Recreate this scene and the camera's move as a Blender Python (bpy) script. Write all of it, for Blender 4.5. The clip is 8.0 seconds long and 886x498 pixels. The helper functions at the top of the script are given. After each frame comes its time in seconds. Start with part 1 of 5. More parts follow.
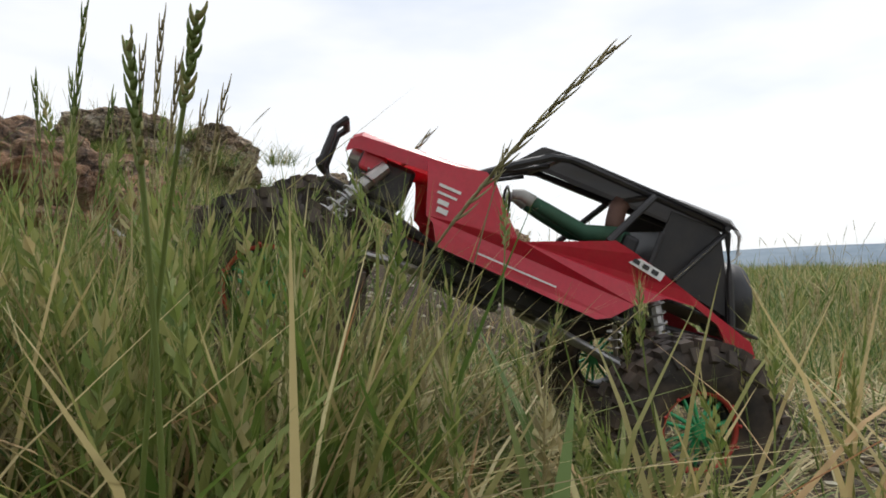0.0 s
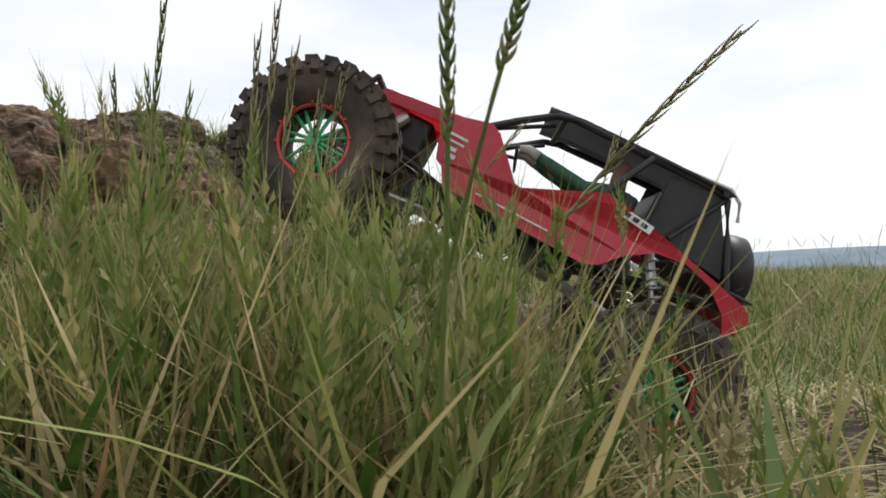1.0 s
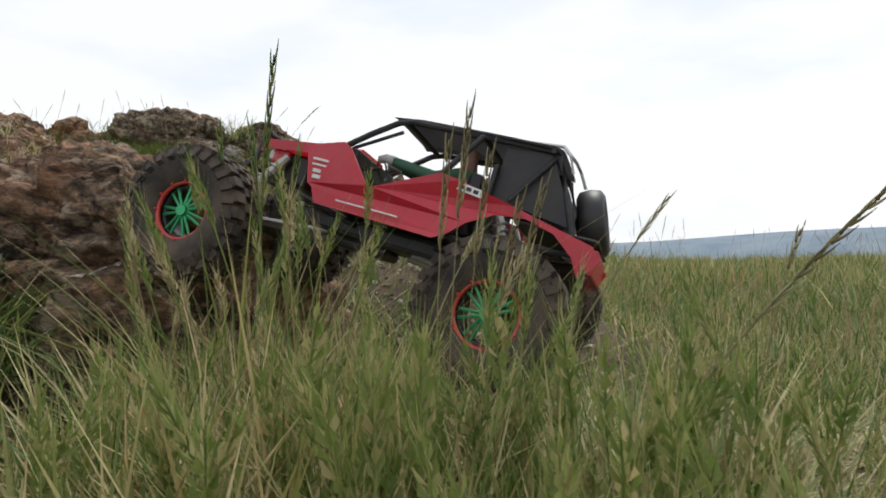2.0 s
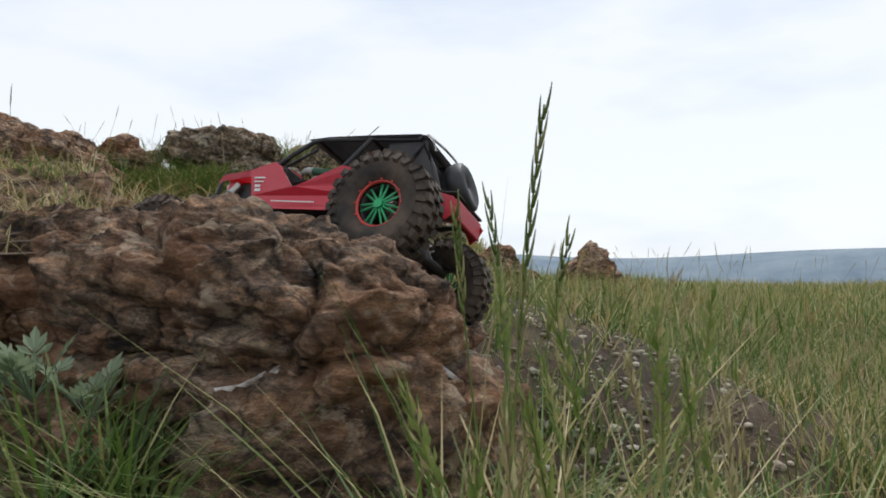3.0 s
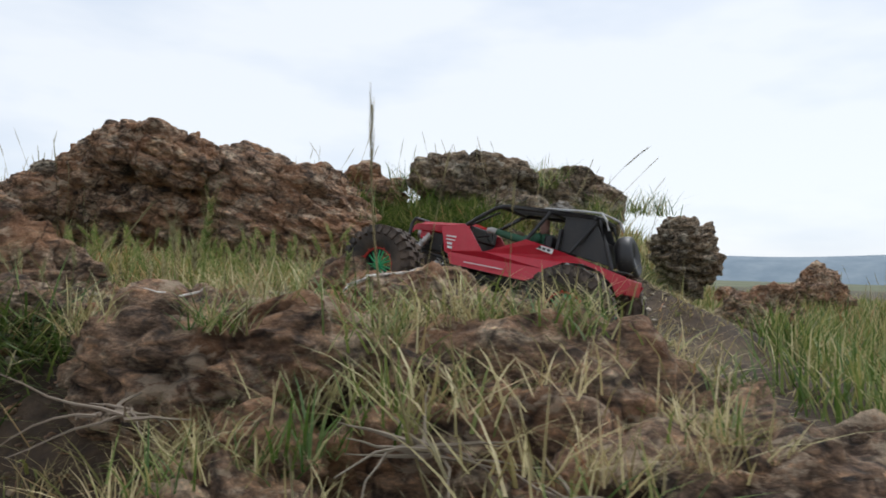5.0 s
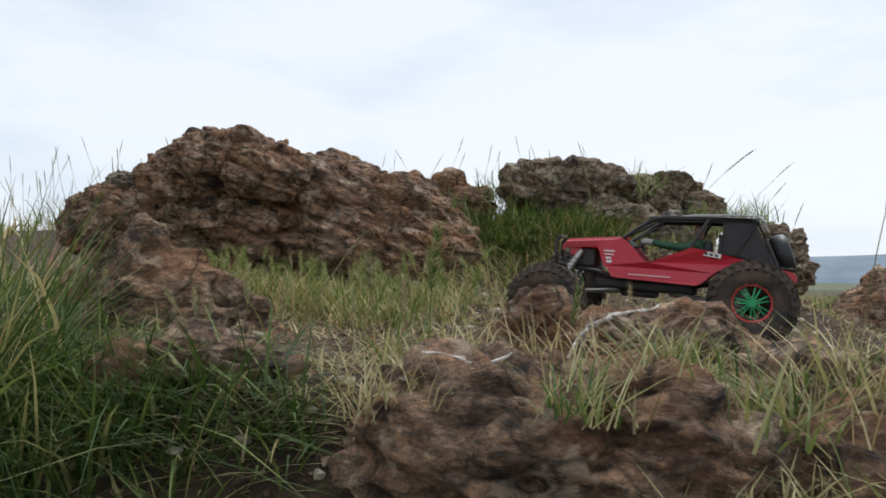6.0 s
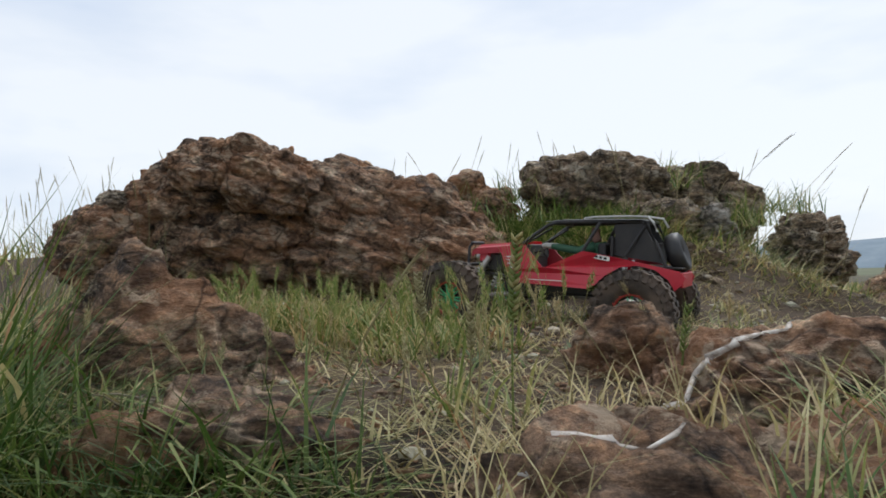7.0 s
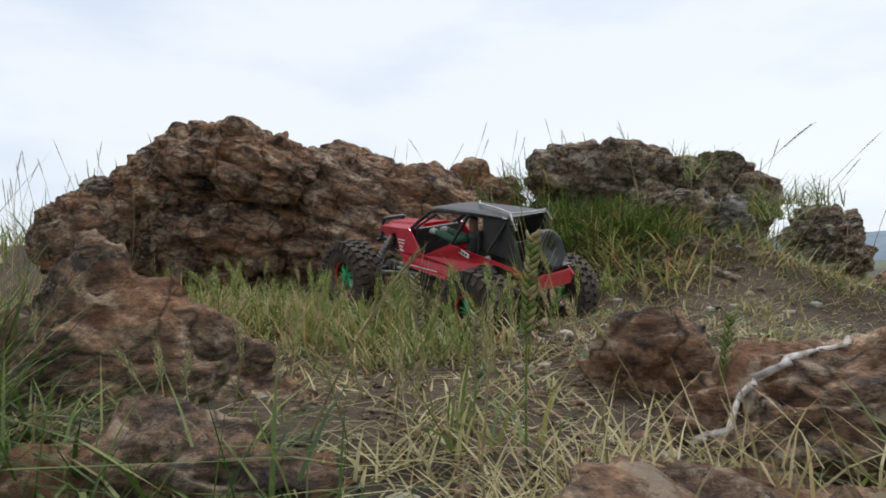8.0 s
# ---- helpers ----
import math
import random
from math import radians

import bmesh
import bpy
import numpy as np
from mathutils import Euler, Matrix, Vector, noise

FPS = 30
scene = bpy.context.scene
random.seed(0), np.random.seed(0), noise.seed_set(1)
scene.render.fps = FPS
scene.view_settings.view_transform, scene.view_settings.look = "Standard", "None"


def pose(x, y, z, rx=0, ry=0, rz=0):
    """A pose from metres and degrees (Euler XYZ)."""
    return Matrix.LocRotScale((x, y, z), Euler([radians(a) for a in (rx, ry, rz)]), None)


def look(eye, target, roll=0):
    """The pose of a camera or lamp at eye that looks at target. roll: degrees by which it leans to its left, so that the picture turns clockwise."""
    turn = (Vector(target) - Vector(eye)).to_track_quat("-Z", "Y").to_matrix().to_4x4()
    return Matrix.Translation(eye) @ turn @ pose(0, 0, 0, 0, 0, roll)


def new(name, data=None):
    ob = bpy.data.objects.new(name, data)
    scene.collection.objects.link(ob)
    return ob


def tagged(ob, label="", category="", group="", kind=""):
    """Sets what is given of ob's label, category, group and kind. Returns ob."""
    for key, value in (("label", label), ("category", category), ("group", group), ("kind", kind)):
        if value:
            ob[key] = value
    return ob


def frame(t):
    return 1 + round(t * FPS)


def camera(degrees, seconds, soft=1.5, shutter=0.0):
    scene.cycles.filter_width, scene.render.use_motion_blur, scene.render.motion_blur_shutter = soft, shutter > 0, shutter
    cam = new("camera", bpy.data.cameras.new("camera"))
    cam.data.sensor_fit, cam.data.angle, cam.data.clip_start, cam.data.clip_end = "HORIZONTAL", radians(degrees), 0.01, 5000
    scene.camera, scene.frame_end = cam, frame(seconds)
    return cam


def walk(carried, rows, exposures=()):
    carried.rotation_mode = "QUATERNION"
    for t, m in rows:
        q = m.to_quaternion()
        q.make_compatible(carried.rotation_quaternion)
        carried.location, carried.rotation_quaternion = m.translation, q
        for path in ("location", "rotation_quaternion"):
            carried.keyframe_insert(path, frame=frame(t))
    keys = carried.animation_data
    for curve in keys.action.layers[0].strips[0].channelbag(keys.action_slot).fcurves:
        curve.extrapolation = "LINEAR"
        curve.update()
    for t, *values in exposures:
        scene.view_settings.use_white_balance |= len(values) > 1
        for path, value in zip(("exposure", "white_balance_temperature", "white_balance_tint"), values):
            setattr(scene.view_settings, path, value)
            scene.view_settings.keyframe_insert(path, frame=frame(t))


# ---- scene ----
cam = camera(66.0, 8.0, soft=1.7, shutter=0.08)
PATH = [
    (0, (0.535, -0.32, 0.305), (0.266, 1.661, 0.391), -0.7),
    (0.5, (0.515, -0.32, 0.289), (0.232, 1.659, 0.351), -0.1),
    (1, (0.465, -0.318, 0.30), (0.148, 1.655, 0.393), -0.7),
    (1.2, (0.44, -0.328, 0.31), (0.116, 1.645, 0.399), -0.6),
    (2.3, (0.257, -0.306, 0.423), (-0.039, 1.672, 0.456), -0.7),
    (2.5, (0.189, -0.249, 0.449), (-0.116, 1.726, 0.487), 0.6),
    (3, (0.074, -0.146, 0.479), (-0.284, 1.821, 0.555), 0.3),
    (3.5, (-0.028, -0.066, 0.499), (-0.467, 1.884, 0.576), 0.6),
    (4, (-0.107, -0.049, 0.567), (-0.614, 1.884, 0.635), 1.3),
    (4.5, (-0.283, 0.05, 0.649), (-0.919, 1.945, 0.725), 2.5),
    (5, (-0.612, 0.131, 0.685), (-1.324, 1.999, 0.738), 1.5),
    (5.2, (-0.712, 0.08, 0.676), (-1.463, 1.933, 0.73), 2.7),
    (6.3, (-1.024, 0.239, 0.735), (-1.753, 2.1, 0.802), -0.1),
    (6.5, (-1.05, 0.265, 0.736), (-1.777, 2.126, 0.816), -0.8),
    (7, (-1.106, 0.336, 0.742), (-1.843, 2.193, 0.817), -1.8),
    (7.5, (-1.136, 0.404, 0.756), (-1.892, 2.255, 0.814), -1.0),
    (8, (-1.142, 0.43, 0.754), (-1.887, 2.286, 0.797), -1.3),
]
walk(cam, [(t, look(eye, target, roll)) for t, eye, target, roll in PATH],
     [(0, 0.08, 6500, 10), (2.4, 0.08, 6500, 10), (3.3, -0.03, 6180, 9), (8, -0.03, 6180, 9)])

# ---------------- light ----------------
world = bpy.data.worlds.new("overcast")
scene.world = world
world.use_nodes = True
wn, wl = world.node_tree.nodes, world.node_tree.links
wn.clear()
SUN_EL, SUN_AZ = radians(58), radians(20)
sky = wn.new("ShaderNodeTexSky")
sky.sky_type, sky.sun_disc, sky.sun_elevation, sky.sun_rotation = "NISHITA", False, SUN_EL, SUN_AZ
sky_gain = wn.new("ShaderNodeVectorMath"); sky_gain.operation = "SCALE"; sky_gain.inputs["Scale"].default_value = 0.11
wl.new(sky.outputs[0], sky_gain.inputs[0])
coord = wn.new("ShaderNodeTexCoord")
stretch = wn.new("ShaderNodeMapping"); stretch.inputs["Scale"].default_value = (1.0, 1.0, 3.2)
wl.new(coord.outputs["Generated"], stretch.inputs["Vector"])
cloud = wn.new("ShaderNodeTexNoise")
cloud.inputs["Scale"].default_value, cloud.inputs["Detail"].default_value, cloud.inputs["Roughness"].default_value = 1.7, 5.0, 0.5
wl.new(stretch.outputs[0], cloud.inputs["Vector"])
ramp = wn.new("ShaderNodeValToRGB")
ramp.color_ramp.elements[0].position, ramp.color_ramp.elements[0].color = 0.34, (0.72, 0.80, 0.93, 1)
ramp.color_ramp.elements[1].position, ramp.color_ramp.elements[1].color = 0.56, (1.03, 1.04, 1.05, 1)
wl.new(cloud.outputs["Fac"], ramp.inputs[0])
cover = wn.new("ShaderNodeMix"); cover.data_type = "RGBA"; cover.inputs[0].default_value = 0.86
wl.new(sky_gain.outputs[0], cover.inputs[6]); wl.new(ramp.outputs[0], cover.inputs[7])
bg = wn.new("ShaderNodeBackground"); bg.inputs["Strength"].default_value = 1.0
wl.new(cover.outputs[2], bg.inputs[0])
wl.new(bg.outputs[0], wn.new("ShaderNodeOutputWorld").inputs[0])
sun = new("sun", bpy.data.lights.new("sun", "SUN"))
sun.data.energy, sun.data.angle, sun.data.color = 2.0, radians(14), (1.0, 0.975, 0.93)
sun.matrix_world = look((0, 0, 10), (-10 * math.cos(SUN_EL) * math.sin(SUN_AZ), -10 * math.cos(SUN_EL) * math.cos(SUN_AZ), 10 - 10 * math.sin(SUN_EL)))


# ---------------- materials ----------------
def mat(name, rough=0.8, metal=0.0, colour=(0.5, 0.5, 0.5)):
    m = bpy.data.materials.new(name)
    m.use_nodes = True
    b = m.node_tree.nodes["Principled BSDF"]
    b.inputs["Roughness"].default_value, b.inputs["Metallic"].default_value = rough, metal
    b.inputs["Base Color"].default_value = (*colour, 1)
    return m, b, m.node_tree.nodes, m.node_tree.links


def noise_tex(n, l, scale, detail=6, rough=0.6, vec=None, stretch=None):
    t = n.new("ShaderNodeTexNoise")
    t.inputs["Scale"].default_value, t.inputs["Detail"].default_value, t.inputs["Roughness"].default_value = scale, detail, rough
    if vec is None:
        c = n.new("ShaderNodeNewGeometry")
        vec = c.outputs["Position"]
    if stretch:
        mp = n.new("ShaderNodeMapping"); mp.inputs["Scale"].default_value = stretch
        l.new(vec, mp.inputs["Vector"]); vec = mp.outputs[0]
    l.new(vec, t.inputs["Vector"])
    return t.outputs["Fac"]


def ramp_of(n, l, fac, stops):
    r = n.new("ShaderNodeValToRGB")
    e = r.color_ramp.elements
    while len(e) < len(stops):
        e.new(0.5)
    for k, (p, c) in zip(e, stops):
        k.position, k.color = p, (*c, 1)
    l.new(fac, r.inputs[0])
    return r.outputs[0]


def mix(n, l, fac, a, b, kind="MIX"):
    m = n.new("ShaderNodeMix"); m.data_type, m.blend_type = "RGBA", kind
    for s, v in ((m.inputs[0], fac), (m.inputs[6], a), (m.inputs[7], b)):
        if hasattr(v, "is_linked"):
            l.new(v, s)
        elif isinstance(v, tuple):
            s.default_value = (*v, 1)
        else:
            s.default_value = v
    return m.outputs[2]


def bump(n, l, b, height, strength=0.5, dist=0.01):
    u = n.new("ShaderNodeBump")
    u.inputs["Strength"].default_value, u.inputs["Distance"].default_value = strength, dist
    l.new(height, u.inputs["Height"]); l.new(u.outputs[0], b.inputs["Normal"])


def rock_material(name, dark, mid, light, rust, lichen=0.0):
    m, b, n, l = mat(name, 0.92)
    c = n.new("ShaderNodeTexCoord").outputs["Object"]
    o = n.new("ShaderNodeObjectInfo")
    shift = n.new("ShaderNodeVectorMath"); shift.operation = "ADD"
    l.new(c, shift.inputs[0]); l.new(o.outputs["Location"], shift.inputs[1])
    v = shift.outputs[0]
    big = noise_tex(n, l, 12, 7, 0.66, v, (1, 1, 1.5))
    layer = noise_tex(n, l, 16, 8, 0.68, v, (1, 1.1, 3.4))
    fine = noise_tex(n, l, 60, 9, 0.75, v, (1, 1, 1.8))
    pit = noise_tex(n, l, 190, 5, 0.7, v)
    base = ramp_of(n, l, big, [(0.36, dark), (0.44, mid), (0.55, mid), (0.63, light)])
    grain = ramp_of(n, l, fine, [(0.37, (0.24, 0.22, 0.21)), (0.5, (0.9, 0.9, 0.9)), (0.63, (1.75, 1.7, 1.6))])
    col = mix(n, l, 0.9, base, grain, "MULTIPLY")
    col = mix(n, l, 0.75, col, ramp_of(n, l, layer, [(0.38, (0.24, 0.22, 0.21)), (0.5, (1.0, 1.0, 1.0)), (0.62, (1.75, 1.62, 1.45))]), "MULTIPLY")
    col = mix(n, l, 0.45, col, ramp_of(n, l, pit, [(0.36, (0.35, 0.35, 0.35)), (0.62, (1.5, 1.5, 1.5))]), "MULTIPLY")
    rz = ramp_of(n, l, noise_tex(n, l, 6.5, 6, 0.65, v), [(0.47, (0, 0, 0)), (0.60, (1, 1, 1))])
    col = mix(n, l, rz, col, mix(n, l, 0.42, col, rust))
    pale = ramp_of(n, l, noise_tex(n, l, 15, 8, 0.72, v, (1, 1, 1.7)), [(0.555, (0, 0, 0)), (0.60, (1, 1, 1))])
    pf = n.new("ShaderNodeMath"); pf.operation = "MULTIPLY"; pf.inputs[1].default_value = 0.72 + lichen
    l.new(pale, pf.inputs[0])
    col = mix(n, l, pf.outputs[0], col, light)
    # thin cracks, darkened in the colour where the bump sinks
    bend = n.new("ShaderNodeVectorMath"); bend.operation = "MULTIPLY_ADD"
    bend.inputs[1].default_value = (0.12, 0.12, 0.12)
    wob = n.new("ShaderNodeTexNoise"); wob.inputs["Scale"].default_value = 14; l.new(v, wob.inputs["Vector"])
    l.new(wob.outputs["Color"], bend.inputs[0]); l.new(v, bend.inputs[2])
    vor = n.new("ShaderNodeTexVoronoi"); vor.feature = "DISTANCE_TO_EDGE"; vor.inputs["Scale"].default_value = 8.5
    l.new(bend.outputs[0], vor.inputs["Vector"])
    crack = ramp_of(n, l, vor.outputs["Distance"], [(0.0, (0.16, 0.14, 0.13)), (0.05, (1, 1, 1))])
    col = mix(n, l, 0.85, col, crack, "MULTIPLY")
    l.new(col, b.inputs["Base Color"])
    last = fine
    for tex, gain in ((big, 1.0), (layer, 1.3), (pit, 0.35), (crack, 0.12)):
        h = n.new("ShaderNodeMath"); h.operation = "MULTIPLY_ADD"; h.inputs[1].default_value = gain
        l.new(tex, h.inputs[0]); l.new(last, h.inputs[2])
        last = h.outputs[0]
    bump(n, l, b, last, 1.0, 0.026)
    return m


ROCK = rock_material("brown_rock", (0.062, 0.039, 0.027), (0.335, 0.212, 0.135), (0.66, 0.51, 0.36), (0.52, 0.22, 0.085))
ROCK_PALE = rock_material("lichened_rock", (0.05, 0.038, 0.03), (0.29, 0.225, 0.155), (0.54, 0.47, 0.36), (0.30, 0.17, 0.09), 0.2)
ROCK_GREY = rock_material("grey_stone", (0.16, 0.14, 0.12), (0.33, 0.30, 0.26), (0.52, 0.49, 0.44), (0.3, 0.22, 0.15), 0.2)
QUARTZ, qb, qn, ql = mat("quartz", 0.6)
ql.new(ramp_of(qn, ql, noise_tex(qn, ql, 120, 6), [(0.35, (0.42, 0.33, 0.27)), (0.5, (0.74, 0.68, 0.62)), (0.7, (0.86, 0.83, 0.79))]), qb.inputs["Base Color"])


def soil_material():
    m, b, n, l = mat("soil", 0.95)
    a, f = noise_tex(n, l, 3.0, 5), noise_tex(n, l, 70, 6, 0.7)
    base = ramp_of(n, l, a, [(0.3, (0.024, 0.016, 0.011)), (0.5, (0.062, 0.040, 0.025)), (0.7, (0.12, 0.084, 0.05))])
    col = mix(n, l, 0.8, base, ramp_of(n, l, f, [(0.3, (0.3, 0.3, 0.3)), (0.7, (1.6, 1.55, 1.4))]), "MULTIPLY")
    # past the brow the turf closes over
    g = n.new("ShaderNodeNewGeometry")
    ln = n.new("ShaderNodeVectorMath"); ln.operation = "LENGTH"; l.new(g.outputs["Position"], ln.inputs[0])
    far = n.new("ShaderNodeMapRange"); far.inputs[1].default_value, far.inputs[2].default_value = 6, 60
    l.new(ln.outputs["Value"], far.inputs[0])
    turf = ramp_of(n, l, noise_tex(n, l, 0.02, 8), [(0.35, (0.05, 0.07, 0.035)), (0.65, (0.16, 0.16, 0.08))])
    l.new(mix(n, l, far.outputs[0], col, turf), b.inputs["Base Color"])
    bump(n, l, b, f, 0.8, 0.01)
    return m


SOIL = soil_material()


def leaf_material(name, stops, spread=1.0):
    m, b, n, l = mat(name, 0.65)
    g = n.new("ShaderNodeNewGeometry")
    col = ramp_of(n, l, g.outputs["Random Per Island"], stops)
    patch = noise_tex(n, l, 2.6, 3)
    col = mix(n, l, 0.5, col, ramp_of(n, l, patch, [(0.3, (0.62, 0.8, 0.5)), (0.7, (1.5, 1.3, 1.15))]), "MULTIPLY")
    l.new(col, b.inputs["Base Color"])
    tr = n.new("ShaderNodeBsdfTranslucent"); l.new(col, tr.inputs["Color"])
    ms = n.new("ShaderNodeMixShader"); ms.inputs[0].default_value = 0.35
    l.new(b.outputs[0], ms.inputs[1]); l.new(tr.outputs[0], ms.inputs[2])
    l.new(ms.outputs[0], n["Material Output"].inputs[0])
    return m


GRASS = leaf_material("green_grass", [(0.0, (0.045, 0.095, 0.017)), (0.35, (0.105, 0.165, 0.035)), (0.62, (0.18, 0.225, 0.065)), (0.84, (0.32, 0.30, 0.12)), (1.0, (0.50, 0.43, 0.24))])
STRAW = leaf_material("dry_grass", [(0.0, (0.16, 0.13, 0.06)), (0.3, (0.32, 0.26, 0.13)), (0.65, (0.50, 0.42, 0.23)), (0.9, (0.66, 0.58, 0.38)), (1.0, (0.36, 0.16, 0.08))])
MIXED = leaf_material("mixed_grass", [(0.0, (0.09, 0.14, 0.03)), (0.35, (0.20, 0.23, 0.07)), (0.6, (0.33, 0.30, 0.13)), (0.85, (0.50, 0.43, 0.23)), (1.0, (0.36, 0.17, 0.09))])
EAR = leaf_material("grass_ear", [(0.0, (0.12, 0.18, 0.04)), (0.6, (0.24, 0.28, 0.09)), (1.0, (0.42, 0.36, 0.19))])
STEM = leaf_material("seed_stem", [(0.0, (0.24, 0.20, 0.11)), (0.5, (0.36, 0.30, 0.17)), (1.0, (0.52, 0.46, 0.30))])
LUSH = leaf_material("lush_grass", [(0.0, (0.03, 0.065, 0.012)), (0.5, (0.075, 0.12, 0.024)), (0.85, (0.15, 0.19, 0.05)), (1.0, (0.30, 0.27, 0.12))])
GREYLEAF = leaf_material("grey_leaf", [(0.0, (0.10, 0.15, 0.09)), (1.0, (0.25, 0.31, 0.21))])
TWIG = leaf_material("dead_twig", [(0.0, (0.15, 0.11, 0.09)), (1.0, (0.45, 0.38, 0.33))])


def paint(name, colour, rough, metal=0.0, dust=0.25, dust_colour=(0.30, 0.22, 0.15), coat=0.0):
    m, b, n, l = mat(name, rough, metal, colour)
    c = n.new("ShaderNodeTexCoord").outputs["Object"]
    d1, d2 = noise_tex(n, l, 28, 5, 0.6, c), noise_tex(n, l, 240, 4, 0.7, c)
    f = n.new("ShaderNodeMath"); f.operation = "MULTIPLY"
    l.new(ramp_of(n, l, d1, [(0.35, (0, 0, 0)), (0.75, (1, 1, 1))]), f.inputs[0]); f.inputs[1].default_value = dust
    col = mix(n, l, f.outputs[0], mix(n, l, 0.25, colour, ramp_of(n, l, d2, [(0.3, (0.6, 0.6, 0.6)), (0.7, (1.25, 1.25, 1.25))]), "MULTIPLY"), dust_colour)
    l.new(col, b.inputs["Base Color"])
    b.inputs["Coat Weight"].default_value = coat
    return m


RED = paint("red_panel", (0.50, 0.012, 0.034), 0.42, dust=0.10, coat=0.15)
RED_RIM = paint("red_anodised", (0.55, 0.045, 0.04), 0.35, 0.3, dust=0.25)
BLACK = paint("black_plastic", (0.014, 0.014, 0.016), 0.5, dust=0.08)
ROOF = paint("black_sheet", (0.03, 0.03, 0.032), 0.42, dust=0.12)
RUBBER = paint("dusty_rubber", (0.03, 0.026, 0.023), 0.9, dust=0.75, dust_colour=(0.17, 0.12, 0.085))
GREEN_RIM = paint("green_anodised", (0.03, 0.36, 0.14), 0.35, 0.35, dust=0.12)
STEEL = paint("steel", (0.42, 0.41, 0.40), 0.4, 0.9, dust=0.25)
SUIT = paint("green_suit", (0.018, 0.085, 0.045), 0.7, dust=0.06)
GLOVE = paint("grey_glove", (0.42, 0.42, 0.40), 0.7, dust=0.1)
FACE = paint("dull_plastic", (0.16, 0.08, 0.06), 0.7, dust=0.1)
WHITE = paint("white_film", (0.75, 0.74, 0.72), 0.5, dust=0.2)
GREY_TUBE = paint("grey_tube", (0.50, 0.49, 0.48), 0.5, dust=0.15)
# far hills: the distance haze is put into their blue-grey colour
HAZE_TINTED_HILL, hb, hn, hl = mat("haze_tinted_hill", 1.0)
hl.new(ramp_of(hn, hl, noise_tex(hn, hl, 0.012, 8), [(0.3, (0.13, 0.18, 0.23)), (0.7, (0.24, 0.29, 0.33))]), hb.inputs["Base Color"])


# ---------------- mesh helpers ----------------
def part(name, bm, material, parent, label="", smooth=False, m=None):
    me = bpy.data.meshes.new(name)
    for f in bm.faces:
        f.smooth = smooth
    bm.to_mesh(me); bm.free()
    for k in (material if isinstance(material, (list, tuple)) else [material]):
        me.materials.append(k)
    ob = new(name, me)
    ob.parent = parent
    if m is not None:
        ob.matrix_basis = m
    if label:
        tagged(ob, label)
    return ob


def mesh_of(name, verts, faces, material, smooth=False):
    """verts (N, 3); faces: a list of integer arrays of one width each."""
    me = bpy.data.meshes.new(name)
    verts = np.asarray(verts, np.float32)
    loops = np.concatenate([f.ravel() for f in faces]).astype(np.int32)
    totals = np.concatenate([np.full(len(f), f.shape[1]) for f in faces]).astype(np.int32)
    me.vertices.add(len(verts)); me.vertices.foreach_set("co", verts.ravel())
    me.loops.add(len(loops)); me.loops.foreach_set("vertex_index", loops)
    me.polygons.add(len(totals))
    me.polygons.foreach_set("loop_start", np.r_[0, np.cumsum(totals)[:-1]].astype(np.int32))
    me.polygons.foreach_set("use_smooth", np.full(len(totals), smooth))
    me.update(calc_edges=True)
    me.materials.append(material)
    return me


def box(bm, x0, x1, y0, y1, z0, z1, bevel=0.0):
    r = bmesh.ops.create_cube(bm, size=1, matrix=Matrix.Translation(((x0 + x1) / 2, (y0 + y1) / 2, (z0 + z1) / 2)) @ Matrix.Diagonal((x1 - x0, y1 - y0, z1 - z0, 1)))
    if bevel:
        es = list({e for v in r["verts"] for e in v.link_edges})
        bmesh.ops.bevel(bm, geom=es, offset=bevel, segments=2, affect="EDGES", profile=0.5)


def tube(bm, pts, r, sides=8, r_end=None):
    pts = [Vector(p) for p in pts]
    rings = []
    for i, p in enumerate(pts):
        d = (pts[min(i + 1, len(pts) - 1)] - pts[max(i - 1, 0)]).normalized()
        a = d.cross(Vector((0, 0, 1)) if abs(d.z) < 0.9 else Vector((1, 0, 0))).normalized()
        b = d.cross(a)
        rr = r if r_end is None else r + (r_end - r) * i / (len(pts) - 1)
        rings.append([bm.verts.new(p + rr * (a * math.cos(k * math.tau / sides) + b * math.sin(k * math.tau / sides))) for k in range(sides)])
    for u, v in zip(rings, rings[1:]):
        for k in range(sides):
            bm.faces.new((u[k], u[(k + 1) % sides], v[(k + 1) % sides], v[k]))
    bm.faces.new(rings[0][::-1]); bm.faces.new(rings[-1])


from mathutils.geometry import tessellate_polygon


def prism(bm, outline, y_of, thick):
    """A sheet cut to an outline in x, z, bent along y_of(x), of some thickness."""
    a = [bm.verts.new((x, y_of(x), z)) for x, z in outline]
    b = [bm.verts.new((x, y_of(x) - thick, z)) for x, z in outline]
    n = len(a)
    for i, j, k in tessellate_polygon([[Vector((x, z, 0)) for x, z in outline]]):
        bm.faces.new((a[i], a[j], a[k])); bm.faces.new((b[k], b[j], b[i]))
    for i in range(n):
        bm.faces.new((a[i], b[i], b[(i + 1) % n], a[(i + 1) % n]))
    bmesh.ops.recalc_face_normals(bm, faces=bm.faces)


def smoothstep(v, a, b):
    t = np.clip((np.asarray(v, float) - a) / (b - a), 0, 1)
    return t * t * (3 - 2 * t)


# ---------------- ground ----------------
def wave(x, y, s, k):
    return np.sin(x * s + k) * np.cos(y * s * 0.83 - 1.7 * k) + 0.5 * np.sin((x + 0.6 * y) * s * 2.1 + 2.3 * k)


